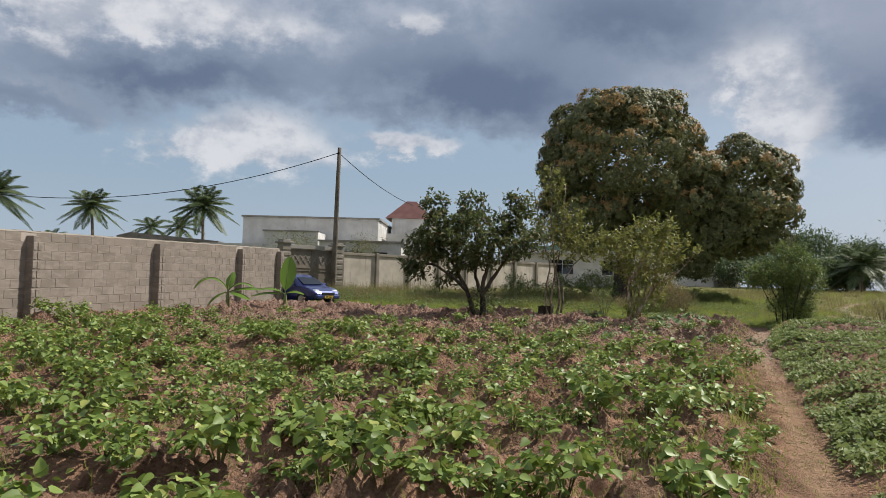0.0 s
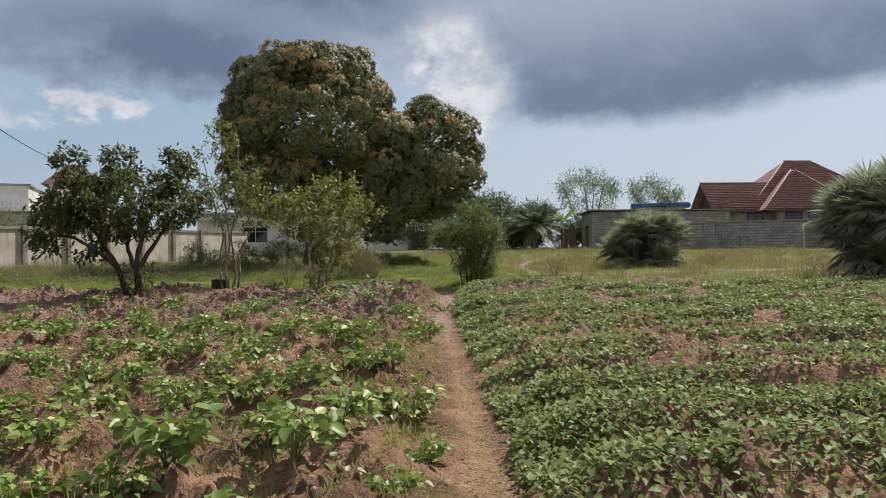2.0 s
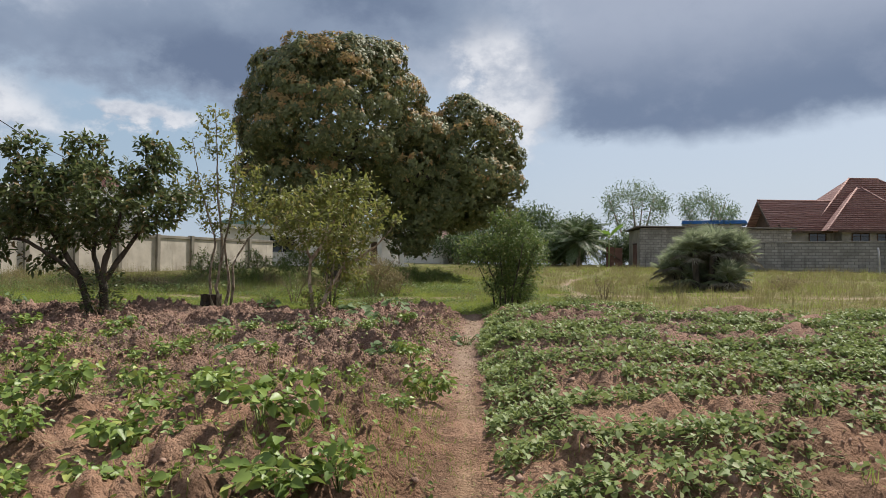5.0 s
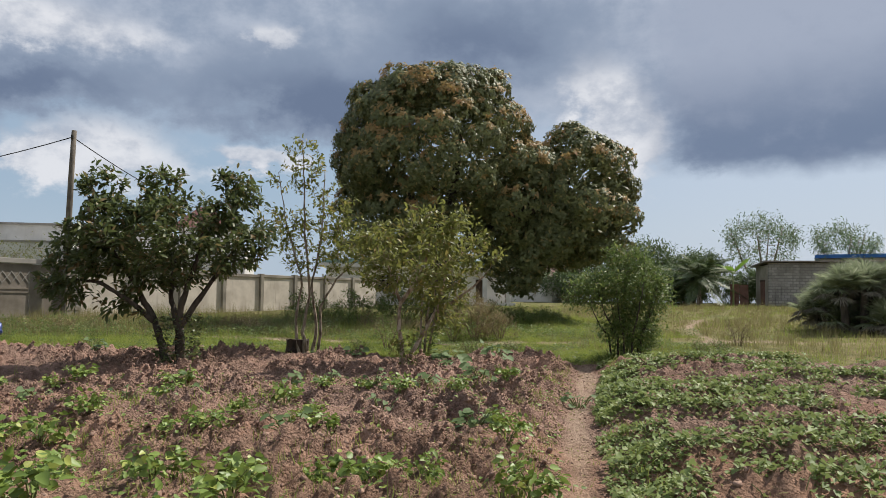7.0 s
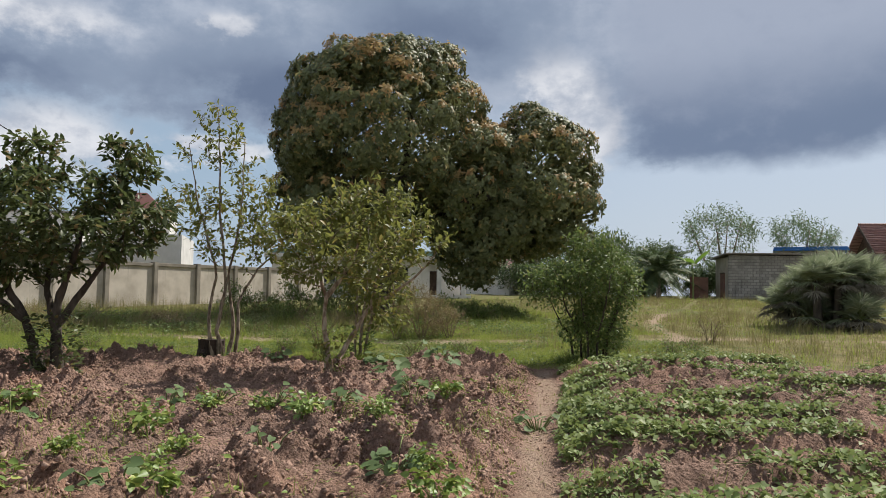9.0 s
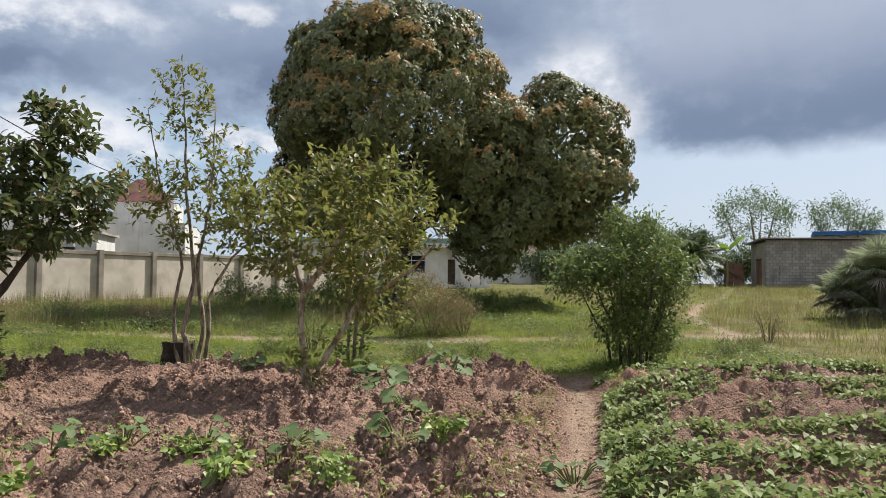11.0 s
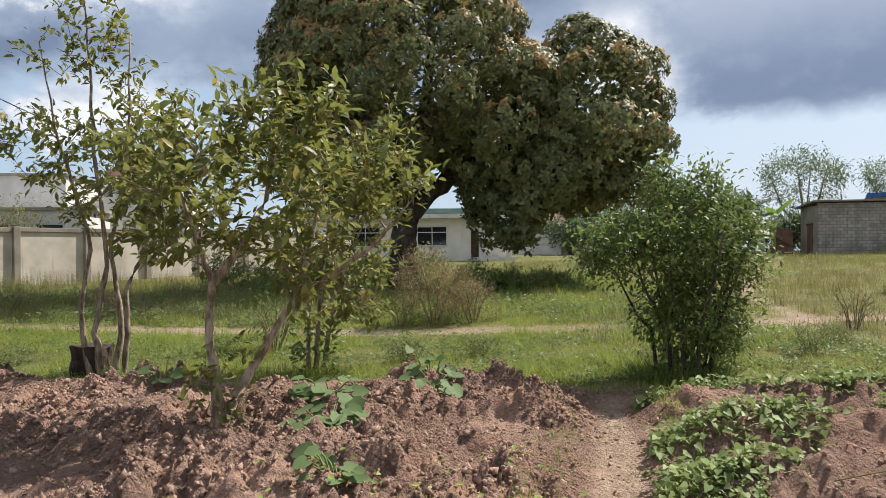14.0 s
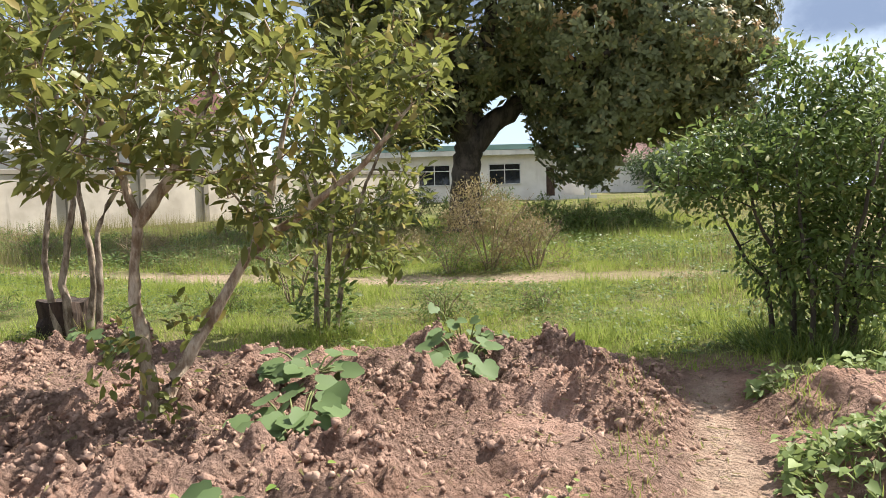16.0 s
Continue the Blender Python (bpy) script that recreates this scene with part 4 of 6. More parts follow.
def tiled_house():
    h = thing("tiled_house", "house with maroon tiled hipped roofs and grey block walls", "house", pose(55.44, 61.45, 1.9, 0, 0, -18) @ Matrix.Diagonal((1.18, 1, 1, 1)))
    part("wall", boxed(((15.5, 9.0, 3.5), (8.6, 5.6, 1.75))), M["concrete"], h)
    part("wing_wall", boxed(((7.0, 3.4, 3.5), (8.2, 1.6, 1.75))), M["concrete"], h)
    for x in (3.3, 6.2, 8.2, 10.2):
        window(h, x, -0.12 if x > 4.8 else 1.09, 2.75, 1.35, 0.95, M["dark_wood"], 1)
    # gable wing on the near end
    roof = part("roof", prism(bmesh.new(), [(0.3, 3.35), (3.4, 6.35), (6.5, 3.35), (6.5, 3.52), (3.4, 6.55), (0.3, 3.52)], 0, 1), M["red_tile"], h, "maroon tiled roof")
    roof.matrix_basis = Matrix(((0, 6.6, 0, -0.6), (1, 0, 0, 0.3), (0, 0, 1, 0), (0, 0, 0, 1)))
    part("gable", prism(bmesh.new(), [(0.2, 3.5), (6.6, 3.5), (3.4, 6.3)], 0, 0.2), M["dark_wood"], h, "dark boarded gable").matrix_basis = Matrix(((0, 1, 0, 0.1), (1, 0, 0, 0.3), (0, 0, 1, 0), (0, 0, 0, 1)))
    part("barge_board", boxed(((0.06, 3.9, 0.22), (0, 0, 0))), M["dark_wood"], h).matrix_basis = pose(-0.62, 2.15, 4.95, 44, 0, 0)
    part("main_roof", hip(bmesh.new(), 2.6, 17.4, 0.8, 11.2, 3.5, 9.1, 8.2, 10.6, 6.0), M["red_tile"], h)
    part("front_roof", hip(bmesh.new(), 3.3, 12.2, -0.7, 6.0, 3.46, 7.9, 8.0, 8.4, 4.2), M["red_tile"], h)
    tile_rows(h, 3.3, 12.2, -0.7, 3.5, 4.2, 7.9, 4.7, 3.8, 22)
    tile_rows(h, -0.6, 6.0, 0.6, 3.55, 3.7, 6.5, 0.0, 0.0, 16)
    tile_rows(h, 2.6, 17.4, 0.8, 3.54, 6.0, 9.1, 5.6, 6.8, 26)
    for a, c in (((3.3, -0.7, 3.5), (8.0, 4.2, 7.95)), ((12.2, -0.7, 3.5), (8.4, 4.2, 7.95)), ((2.6, 0.8, 3.5), (8.2, 6.0, 9.15)), ((17.4, 0.8, 3.5), (10.6, 6.0, 9.15)), ((8.2, 6, 9.12), (10.6, 6, 9.12)), ((-0.6, 3.7, 6.58), (6.0, 3.7, 6.58))):
        piece("ridge_tiles", tube([a, c], [0.085, 0.085], 6), M["red_tile"], h)
    part("eaves_board", boxed(((8.1, 0.06, 0.2), (8.2, -0.72, 3.4)), ((5.0, 0.06, 0.2), (1.8, 0.52, 3.4))), M["dark_wood"], h)
    yard = thing("yard_wall", "low grey block yard wall with dark weathering", "wall", pose(39.6, 49.4, 1.45, 0, 0, -50), kind="structure")
    part("wall_face", boxed(((16.0, 0.2, 2.15), (8.0, 0, 1.0))), M["grey_block"], yard)
    part("coping", boxed(((16.1, 0.3, 0.08), (8.0, 0, 2.12)), bevel=0.01), M["concrete"], yard)
    pipe = thing("fence_pole", "pale upright pole leaning at the yard wall", "pole", at(44.1, 41.3))
    piece("shaft", tube([(0, 0, -.1), (-0.02, 0, 0.9), (-0.12, 0, 1.6)], [0.06, 0.055, 0.05], 8), M["steel"], pipe)
    return h


def low_house():
    b = thing("tin_roofed_house", "low house with dark tin roof showing over the boundary wall", "house", pose(-24.6, 58.0, 1.4, 0, 0, 5))
    part("wall", boxed(((6.6, 5.0, 2.9), (3.3, 2.5, 1.45))), M["concrete"], b)
    part("roof", prism(bmesh.new(), [(-0.4, 2.92), (7.2, 2.8), (7.2, 2.92), (0.6, 3.4), (-0.4, 3.12)], -0.5, 5.5), M["tin"], b, "dark weathered tin roof")
    return b


def block_building():
    b = thing("unfinished_building", "tall unfinished pale block building with a ring beam", "building", pose(41.2, 34.0, 0.9, 0, 0, -102))
    part("wall_face", boxed(((24.0, 0.25, 4.9), (12.0, 0.12, 2.45))), M["pale_block"], b)
    part("side_wall", boxed(((0.25, 10.0, 4.9), (0.125, 5.25, 2.45))), M["pale_block"], b)
    part("ring_beam", boxed(((24.1, 0.05, 0.16), (12.0, -0.027, 2.95))), M["concrete"], b)
    part("coping", boxed(((24.2, 0.4, 0.1), (12.0, 0.12, 4.95)), bevel=0.01), M["concrete"], b)
    for x in (2.5, 5.0, 8.2, 11.4):
        # thin dark plates on the face, painted as the shaded insides of holes
        part("scaffold_hole_patch", boxed(((0.14, 0.03, 0.16), (x, -0.016, 2.78))), M["hole_shade"], b)
    part("roof_stub", boxed(((0.5, 0.3, 0.25), (8.0, 0.12, 5.1))), M["concrete"], b)
    return b


block_wall()
gate_and_fence()
white_building()
bungalow()
gable_house()
shed()
tiled_house()
low_house()
block_building()


# ---- trees and shrubs ----
def grow(stems, targets, r_twig=0.006, reach=None):
    """Branches from stem polylines (points, radii) out to target points; each starts at the nearest node below it.
    Returns tubes, and twigs as (root, tip) pairs."""
    nodes, rad, tubes, twigs = [], [], [], []
    for P, R in stems:
        P, R = np.asarray(P, float), np.asarray(R, float)
        t = np.linspace(0, len(P) - 1, len(P) * 4)
        Q = np.stack([np.interp(t, np.arange(len(P)), P[:, i]) for i in range(3)], 1)
        Q[1:-1] += RNG.normal(0, 0.005, (len(Q) - 2, 3)) * (np.linalg.norm(P[-1] - P[0]) ** 0.5)
        r = np.interp(t, np.arange(len(R)), R) * RNG.uniform(0.88, 1.14, len(t))
        tubes.append(tube(Q, r, 9))
        k = len(Q) // 3
        nodes.append(Q[k:])
        rad.append(r[k:])
    N, RD = np.concatenate(nodes), np.concatenate(rad)
    centre = N.mean(0)
    order = np.argsort(np.linalg.norm(targets - centre, axis=1))
    for i in order:
        T = targets[i]
        d = np.linalg.norm(N - T, axis=1) + np.where(N[:, 2] > T[2] + 0.15, 1.0, 0.0) + 0.35 * np.abs(N[:, 2] - T[2] + 0.3)
        j = int(np.argmin(d))
        A = N[j]
        L = np.linalg.norm(T - A)
        if L < 0.05:
            continue
        mid = A * 0.5 + T * 0.5 + np.array([0, 0, -0.06 * L]) + RNG.normal(0, 0.07 * L, 3)
        s = np.linspace(0, 1, 5)[:, None]
        Q = A * (1 - s) ** 2 + 2 * mid * s * (1 - s) + T * s ** 2
        r0 = min(RD[j] * 0.7, 0.01 + 0.018 * L)
        r = np.linspace(max(r0, r_twig), r_twig * 0.6, 5)
        tubes.append(tube(Q, r, 5))
        N, RD = np.concatenate([N, Q[1:]]), np.concatenate([RD, r[1:]])
        twigs.append((Q[1], Q[-1]))
    return tubes, twigs


def in_ellipsoid(n, c, r, shell=0.45):
    d = rand_dirs(n)
    k = (shell + (1 - shell) * RNG.random(n)) ** 0.5
    return np.asarray(c) + d * k[:, None] * np.asarray(r)


def leaves_on(twigs, per, size, template, spread=0.1, droop=0.25, up=0.9):
    """Leaves set alternately along the twigs."""
    A, B = np.array([t[0] for t in twigs]), np.array([t[1] for t in twigs])
    n = len(A) * per
    A, B = np.repeat(A, per, 0), np.repeat(B, per, 0)
    t = 0.15 + 0.9 * RNG.random(n)
    pos = A + (B - A) * t[:, None] + RNG.normal(0, spread, (n, 3))
    along = unit(B - A) * 0.85 + rand_dirs(n) * 0.8
    along[:, 2] -= droop
    nor = rand_dirs(n) * 0.65 + np.array([0, 0, up])
    size = size * RNG.uniform(0.65, 1.25, n)
    return scatter(template, pos, along, nor, size, size * RNG.uniform(0.7, 1.0, n))


def tree(name, label, category, x, y, stems, envelopes, leaf_mat, bark, size, per, template=OVAL, dz=0.0, extra=None, spread=0.07, group=""):
    m = at(x, y, 0, dz)
    ob = thing(name, label, category, m, group)
    T = np.concatenate([in_ellipsoid(n, c, r, s) for n, c, r, s in envelopes])
    tubes, twigs = grow(stems, T)
    for i, tb in enumerate(tubes[:len(stems)]):
        piece("trunk" if i == 0 else "stem", tb, bark, ob, smooth=True)
    tagged(piece("branchwork", cat(tubes[len(stems):]), bark, ob, smooth=True), kind="stuff")
    piece("crown", leaves_on(twigs, per, size, template, spread), leaf_mat, ob, "leafy crown")
    if extra:
        extra(ob)
    return ob


def guava_trees():
    # the dark, dense one beside the wall plot
    tree("guava_tree", "dense dark green guava tree on slim forked dark trunks", "tree", 1.25, 23.75,
         [([(.05, 0, -.1), (.06, 0, .45), (.0, .02, .95), (.1, 0, 1.5), (.3, -.05, 2.1), (.45, 0, 3.0)], [.12, .095, .08, .062, .045, .018]),
          ([(-.12, .05, -.1), (-.3, .05, .5), (-.5, .1, 1.05), (-.8, .1, 1.6), (-1.3, .1, 2.4)], [.1, .08, .068, .05, .02]),
          ([(.02, .02, .8), (.3, .1, 1.3), (.7, .1, 1.9), (1.15, 0, 2.6)], [.07, .06, .045, .018]),
          ([(-.45, .08, .95), (-.95, -.1, 1.4), (-1.5, -.2, 1.75), (-2.1, -.2, 1.8)], [.055, .045, .034, .014]),
          ([(-.05, .1, .9), (-.2, .3, 1.5), (-.15, .4, 2.3), (-.3, .4, 3.1)], [.06, .05, .035, .014])],
         [(330, (-.25, 0, 2.6), (2.0, 1.7, 1.0), .15), (22, (-1.55, 0, 3.55), (.45, .5, .6), .2), (22, (-.4, 0, 3.65), (.5, .5, .5), .2), (30, (1.05, 0, 3.5), (.5, .5, .65), .2), (40, (-2.0, -.1, 2.0), (.6, .7, .75), .2), (18, (1.6, 0, 2.6), (.45, .5, .6), .2), (8, (-1.1, -.1, 1.3), (.35, .4, .25), .2)],
         M["guava_dark"], M["bark_dark"], 0.155, 24, OVAL, extra=skirt(0.42, 1.1, 620, "guava_dark"))
    # the slim, half bare one by the stump
    tree("guava_tree", "slim pale-stemmed guava tree, half bare at the top", "tree", 3.85, 26.05,
         [([(0, 0, -.1), (-.09, 0, .7), (.06, .05, 1.5), (-.1, .05, 2.9), (-.15, 0, 4.3), (-.2, 0, 5.2)], [.05, .04, .032, .024, .015, .007]),
          ([(.12, .05, -.1), (.24, .05, .7), (.08, .1, 1.7), (.32, .1, 3.0), (.35, .1, 4.6)], [.043, .036, .028, .02, .009]),
          ([(-.15, .02, -.1), (-.28, 0, .8), (-.14, 0, 1.8), (-.55, 0, 3.2), (-.75, 0, 4.4)], [.044, .034, .026, .017, .006]),
          ([(.25, 0, -.1), (.32, -.05, .7), (.3, 0, 1.2), (.7, 0, 1.9), (1.15, 0, 2.3)], [.042, .036, .028, .02, .011])],
         [(95, (.1, 0, 2.75), (.95, .85, .95), .2), (40, (-.15, 0, 4.6), (.5, .5, .8), .2), (14, (-.3, 0, 3.9), (.9, .6, .9), .3), (26, (-.8, 0, 3.1), (.6, .5, .6), .2), (60, (1.1, 0, 2.7), (.8, .7, .8), .2), (26, (.6, 0, 3.7), (.6, .5, .5), .2)],
         M["guava"], M["bark_grey"], 0.125, 11, OVAL, spread=0.06)
    # the yellow-green one in the bare ridge
    tree("guava_tree", "yellow-green guava tree forking low from a pale trunk", "tree", 5.7, 22.72,
         [([(0, 0, -.12), (0, 0, .22), (.0, .02, .5), (-.08, .04, .95), (-.05, .1, 1.45), (-.25, .2, 2.0), (-.45, .2, 2.6)], [.095, .064, .046, .038, .031, .022, .009]),
          ([(.05, 0, .08), (.14, .02, .34), (.42, .12, .78), (.7, .2, 1.25), (.85, .25, 1.75), (1.0, .3, 2.3)], [.06, .048, .04, .034, .024, .01]),
          ([(-.05, .09, 1.4), (.2, .12, 1.75), (.45, .1, 2.2), (.6, .1, 2.8)], [.045, .036, .026, .01]),
          ([(.66, .18, 1.18), (1.05, .1, 1.45), (1.45, .05, 1.75), (1.8, 0, 2.15)], [.036, .03, .02, .009])],
         [(160, (.2, .05, 2.3), (1.35, 1.3, .85), .2), (38, (.6, 0, 2.95), (.7, .6, .55), .2), (22, (-.5, 0, 2.45), (.5, .6, .5), .2), (16, (1.65, 0, 2.5), (.4, .4, .4), .2), (14, (.9, .1, 1.6), (.5, .5, .5), .2)],
         M["guava"], M["bark_brown"], 0.13, 15, OVAL, extra=sprouts)
    # the slender bushy one behind it
    tree("guava_tree", "slender bushy guava tree with dark multiple stems in grass", "tree", 6.62, 25.6,
         [([(0, 0, -.1), (.03, 0, .7), (.12, 0, 1.5), (.25, 0, 2.5)], [.036, .031, .024, .01]),
          ([(.08, .05, -.1), (.2, .05, .7), (.4, .05, 1.4), (.75, 0, 2.3)], [.033, .028, .02, .009]),
          ([(-.1, 0, -.1), (-.1, 0, .6), (-.05, 0, 1.5), (-.1, .05, 2.3)], [.03, .026, .02, .009])],
         [(140, (.35, 0, 1.9), (.95, .8, 1.35), .2), (26, (1.05, 0, 3.0), (.45, .4, .75), .2)],
         M["guava"], M["bark_grey"], 0.13, 14, OVAL, extra=skirt(0.3, 0.7, 260, "shrub"))


def skirt(r, h, n, mat):
    """Suckers and low leaves round the foot of a trunk."""
    def make(ob):
        a = RNG.random(n) * 2 * np.pi
        k = r * np.sqrt(RNG.random(n))
        z = h * RNG.random(n) ** 1.3
        pos = np.stack([k * np.cos(a), k * np.sin(a), z], 1)
        along = np.stack([np.cos(a), np.sin(a), RNG.uniform(-.2, .8, n)], 1) + rand_dirs(n) * 0.5
        piece("sucker_leaves", scatter(OVAL, pos, along, rand_dirs(n) * .6 + [0, 0, .8], RNG.uniform(.07, .13, n)), M[mat], ob)
    return make


def sprouts(ob):
    for cx, cy, cz, r, n in ((-.12, -.1, .55, .22, 70), (.1, -.15, .3, .2, 40), (.3, .1, .75, .2, 40)):
        p = np.array([cx, cy, cz]) + RNG.normal(0, r * .5, (n, 3))
        tagged(piece("sprout", scatter(OVAL, p, rand_dirs(n, .3), rand_dirs(n) * .6 + [0, 0, .8], RNG.uniform(.06, .12, n)), M["guava"], ob), kind="stuff")


def green_bush():
    x, y = 11.05, 24.1
    stems = []
    for i in range(9):
        a = i * 2.4
        k = .12 + .25 * RNG.random()
        tip = (1.05 * math.cos(a) * RNG.uniform(.5, 1), .9 * math.sin(a) * RNG.uniform(.5, 1), RNG.uniform(1.3, 2.1))
        stems.append(([(k * math.cos(a), k * math.sin(a), -.1), (k * 1.3 * math.cos(a), k * 1.3 * math.sin(a), .6), (tip[0] * .7, tip[1] * .7, tip[2] * .6), tip], [.026, .022, .017, .008]))
    tree("bush", "tall rounded green bush on many thin stems at the field edge", "bush", x, y, stems,
         [(150, (.1, 0, 1.7), (.85, .85, .6), .25), (64, (-.9, -.1, 1.6), (.55, .5, .4), .2), (36, (.3, 0, 2.25), (.5, .45, .36), .2), (12, (-.2, 0, 2.4), (.25, .25, .25), .2), (52, (.75, 0, 1.65), (.4, .5, .6), .2), (150, (.15, 0, .75), (.75, .75, .6), .1)],
         M["shrub"], M["bark_dark"], 0.078, 33, OVAL, extra=hay(0.62, 900), spread=0.1)


def hay(r, n):
    """A dark skirt of matted grass at the foot of a bush."""
    def make(ob):
        a = RNG.random(n) * 2 * np.pi
        k = r * np.sqrt(RNG.random(n))
        pos = np.stack([k * np.cos(a), k * np.sin(a), 0.0 * k], 1)
        along = np.stack([np.cos(a) * .6, np.sin(a) * .6, np.full(n, 1.0)], 1) + rand_dirs(n) * .6
        piece("grass_skirt", scatter(BLADE, pos, along, rand_dirs(n), RNG.uniform(.1, .32, n), RNG.uniform(.01, .02, n)), M["shrub"], ob)
    return make


def dry_bush(x, y, r, h, name, label, mat, n=160, per=12, size=0.06):
    stems = []
    for i in range(10):
        a = i * 2.4
        stems.append(([(0.05 * math.cos(a), .05 * math.sin(a), -.05), (r * .4 * math.cos(a), r * .4 * math.sin(a), h * .45), (r * .8 * math.cos(a), r * .8 * math.sin(a), h * RNG.uniform(.6, .9))], [.012 * min(1, h), .009 * min(1, h), .004]))
    tree(name, label, "bush", x, y, stems, [(n // 2, (0, 0, h * .42), (r, r, h * .42), .3), (n // 3, (-.25 * r, 0, h * .62), (r * .6, r * .6, h * .38), .3), (n // 5, (.5 * r, .1 * r, h * .4), (r * .7, r * .6, h * .36), .3)], mat, M["dry_twig"], size, per, LANCE)


def mango_tree():
    x, y = 9.5, 39.9
    z0 = float(rise(x, y))
    ob = thing("mango_tree", "huge dark green mango tree with rusty new leaves on top", "tree", at(x, y))
    stems = [([(0, 0, -.2), (.02, 0, .8), (.05, 0, 1.7), (.15, 0, 2.6), (-.3, .2, 3.8), (-1.2, .4, 5.5), (-2.0, .5, 7.5)], [.62, .46, .42, .40, .3, .2, .1]),
             ([(.15, 0, 2.3), (.9, 0, 3.2), (2.2, 0, 4.0), (4.2, -.2, 5.2), (6.0, -.4, 6.4)], [.36, .32, .26, .2, .1]),
             ([(.1, 0, 2.5), (.5, .6, 4.2), (1.0, 1.0, 6.5), (1.2, .8, 9.0)], [.34, .28, .2, .1]),
             ([(.1, -.1, 2.6), (-.2, -1.4, 4.2), (-.6, -2.6, 5.6)], [.28, .2, .1]),
             ([(1.9, 0, 3.9), (3.0, -1.4, 4.6), (4.6, -2.6, 5.0)], [.22, .16, .08])]
    for i, (P, R) in enumerate(stems):
        P = np.array(P, float)
        t = np.linspace(0, len(P) - 1, len(P) * 5)
        Q = np.stack([np.interp(t, np.arange(len(P)), P[:, k]) for k in range(3)], 1)
        Q[1:] += RNG.normal(0, .03, (len(Q) - 1, 3))
        piece("trunk" if i == 0 else "limb", tube(Q, np.interp(t, np.arange(len(R)), R), 12), M["bark_dark"], ob, smooth=True)
    # two domed lobes, a saddle between them and a hanging skirt, all covered with rounded boughs
    lobes = [((0.0, 0, 7.2), (3.95, 3.9, 3.6), 170), ((6.05, -.5, 5.6), (2.35, 2.7, 2.6), 96), ((3.1, -.3, 5.2), (2.2, 2.7, 2.4), 56), ((-1.6, .2, 4.6), (2.4, 3.0, 1.9), 48),
             ((3.5, -.6, 2.75), (1.15, 1.5, 1.35), 26), ((6.0, -.6, 4.1), (2.2, 2.4, 1.4), 40), ((4.7, -.6, 3.5), (1.4, 1.7, 1.3), 30), ((7.0, -.5, 3.9), (1.5, 1.9, 1.5), 34), ((-1.3, 0, 3.8), (1.8, 2.2, 1.1), 34), ((-1.7, -.2, 8.7), (1.8, 1.9, 1.5), 24), ((1.3, -.3, 9.1), (2.1, 2.1, 1.5), 28)]
    centre, radius = np.array([l[0] for l in lobes]), np.array([l[1] for l in lobes])
    pos, nor = [], []
    for q, (c, r, n) in enumerate(lobes):
        d = unit(RNG.normal(size=(n, 3)))
        P = np.asarray(c) + d * np.asarray(r) * RNG.uniform(.9, 1.02, (n, 1))
        deep = np.min(np.linalg.norm((P[:, None] - np.delete(centre, q, 0)) / np.delete(radius, q, 0), axis=2), axis=1)
        for p, g in zip(P[deep > .82], d[deep > .82]):
            s = RNG.uniform(.5, .95)
            m = int(62 * s * s)
            e = unit(RNG.normal(size=(m, 3)) + g * 1.1)
            pos.append(p + e * s * np.array([1, 1, .8]) * RNG.uniform(.85, 1.05, (m, 1)))
            nor.append(unit(e + g * .35))
    pos, nor = np.concatenate(pos), np.concatenate(nor)
    # inner leaves close the lobes against the light
    inner = np.concatenate([np.asarray(c) + unit(RNG.normal(size=(n * 14, 3))) * np.asarray(r) * RNG.uniform(.72, .9, (n * 14, 1)) for c, r, n in lobes])
    lowest = [(-5, 3.6), (-2.2, 2.6), (-.9, 2.5), (.1, 3.1), (.9, 4.1), (1.7, 4.0), (2.2, 1.9), (2.8, 1.3), (4.2, 1.4), (4.6, 2.5), (7, 2.6), (8.1, 2.8), (8.8, 3.6), (9.3, 4.6)]

    def hangs_clear(p):
        u = p[:, 0] - .16 * p[:, 1]
        return p[:, 2] > np.interp(u, [a for a, b in lowest], [b for a, b in lowest]) + .5 * (lattice(u * 1.6, p[:, 1] * 1.6, 31) - .5)

    keep = hangs_clear(pos) & (RNG.random(len(pos)) < .6 + .4 * step(pos[:, 2], 2.4, 4.2))
    pos, nor, inner = pos[keep], nor[keep], inner[hangs_clear(inner)]
    # rosettes: leaves radiate from each shoot and droop at their tips
    k = 11
    n = len(pos)
    side = unit(np.cross(nor, rand_dirs(n)))
    other = np.cross(nor, side)
    turn = (np.arange(k)[None] * 2.4 + RNG.random((n, 1)) * 6.28).ravel()
    A = np.repeat(side, k, 0) * np.cos(turn)[:, None] + np.repeat(other, k, 0) * np.sin(turn)[:, None]
    N = np.repeat(nor, k, 0)
    along = A + N * RNG.uniform(-.1, .7, (n * k, 1)) + rand_dirs(n * k) * .25
    along[:, 2] -= .3
    P = np.repeat(pos, k, 0) + RNG.normal(0, .035, (n * k, 3))
    flush = np.repeat((nor[:, 2] > .2) & (pos[:, 2] > 4.4) & (RNG.random(n) < .03 + .75 * np.clip((lattice(pos[:, 0] * .75 + 40, pos[:, 1] * .75 + pos[:, 2] * .8, 41) - .40) * 4, 0, 1)), k)
    size = RNG.uniform(.13, .22, n * k)
    for nm, sel, lab in (("foliage", ~flush, "dark green leaves"), ("new_foliage", flush, "rusty yellow new leaves")):
        piece(nm, scatter(DIAMOND, P[sel], along[sel], N[sel] + rand_dirs(int(sel.sum())) * .3, size[sel], size[sel] * 1.5), M["mango" if nm == "foliage" else "mango_flush"], ob, lab)
    m = len(inner) * 3
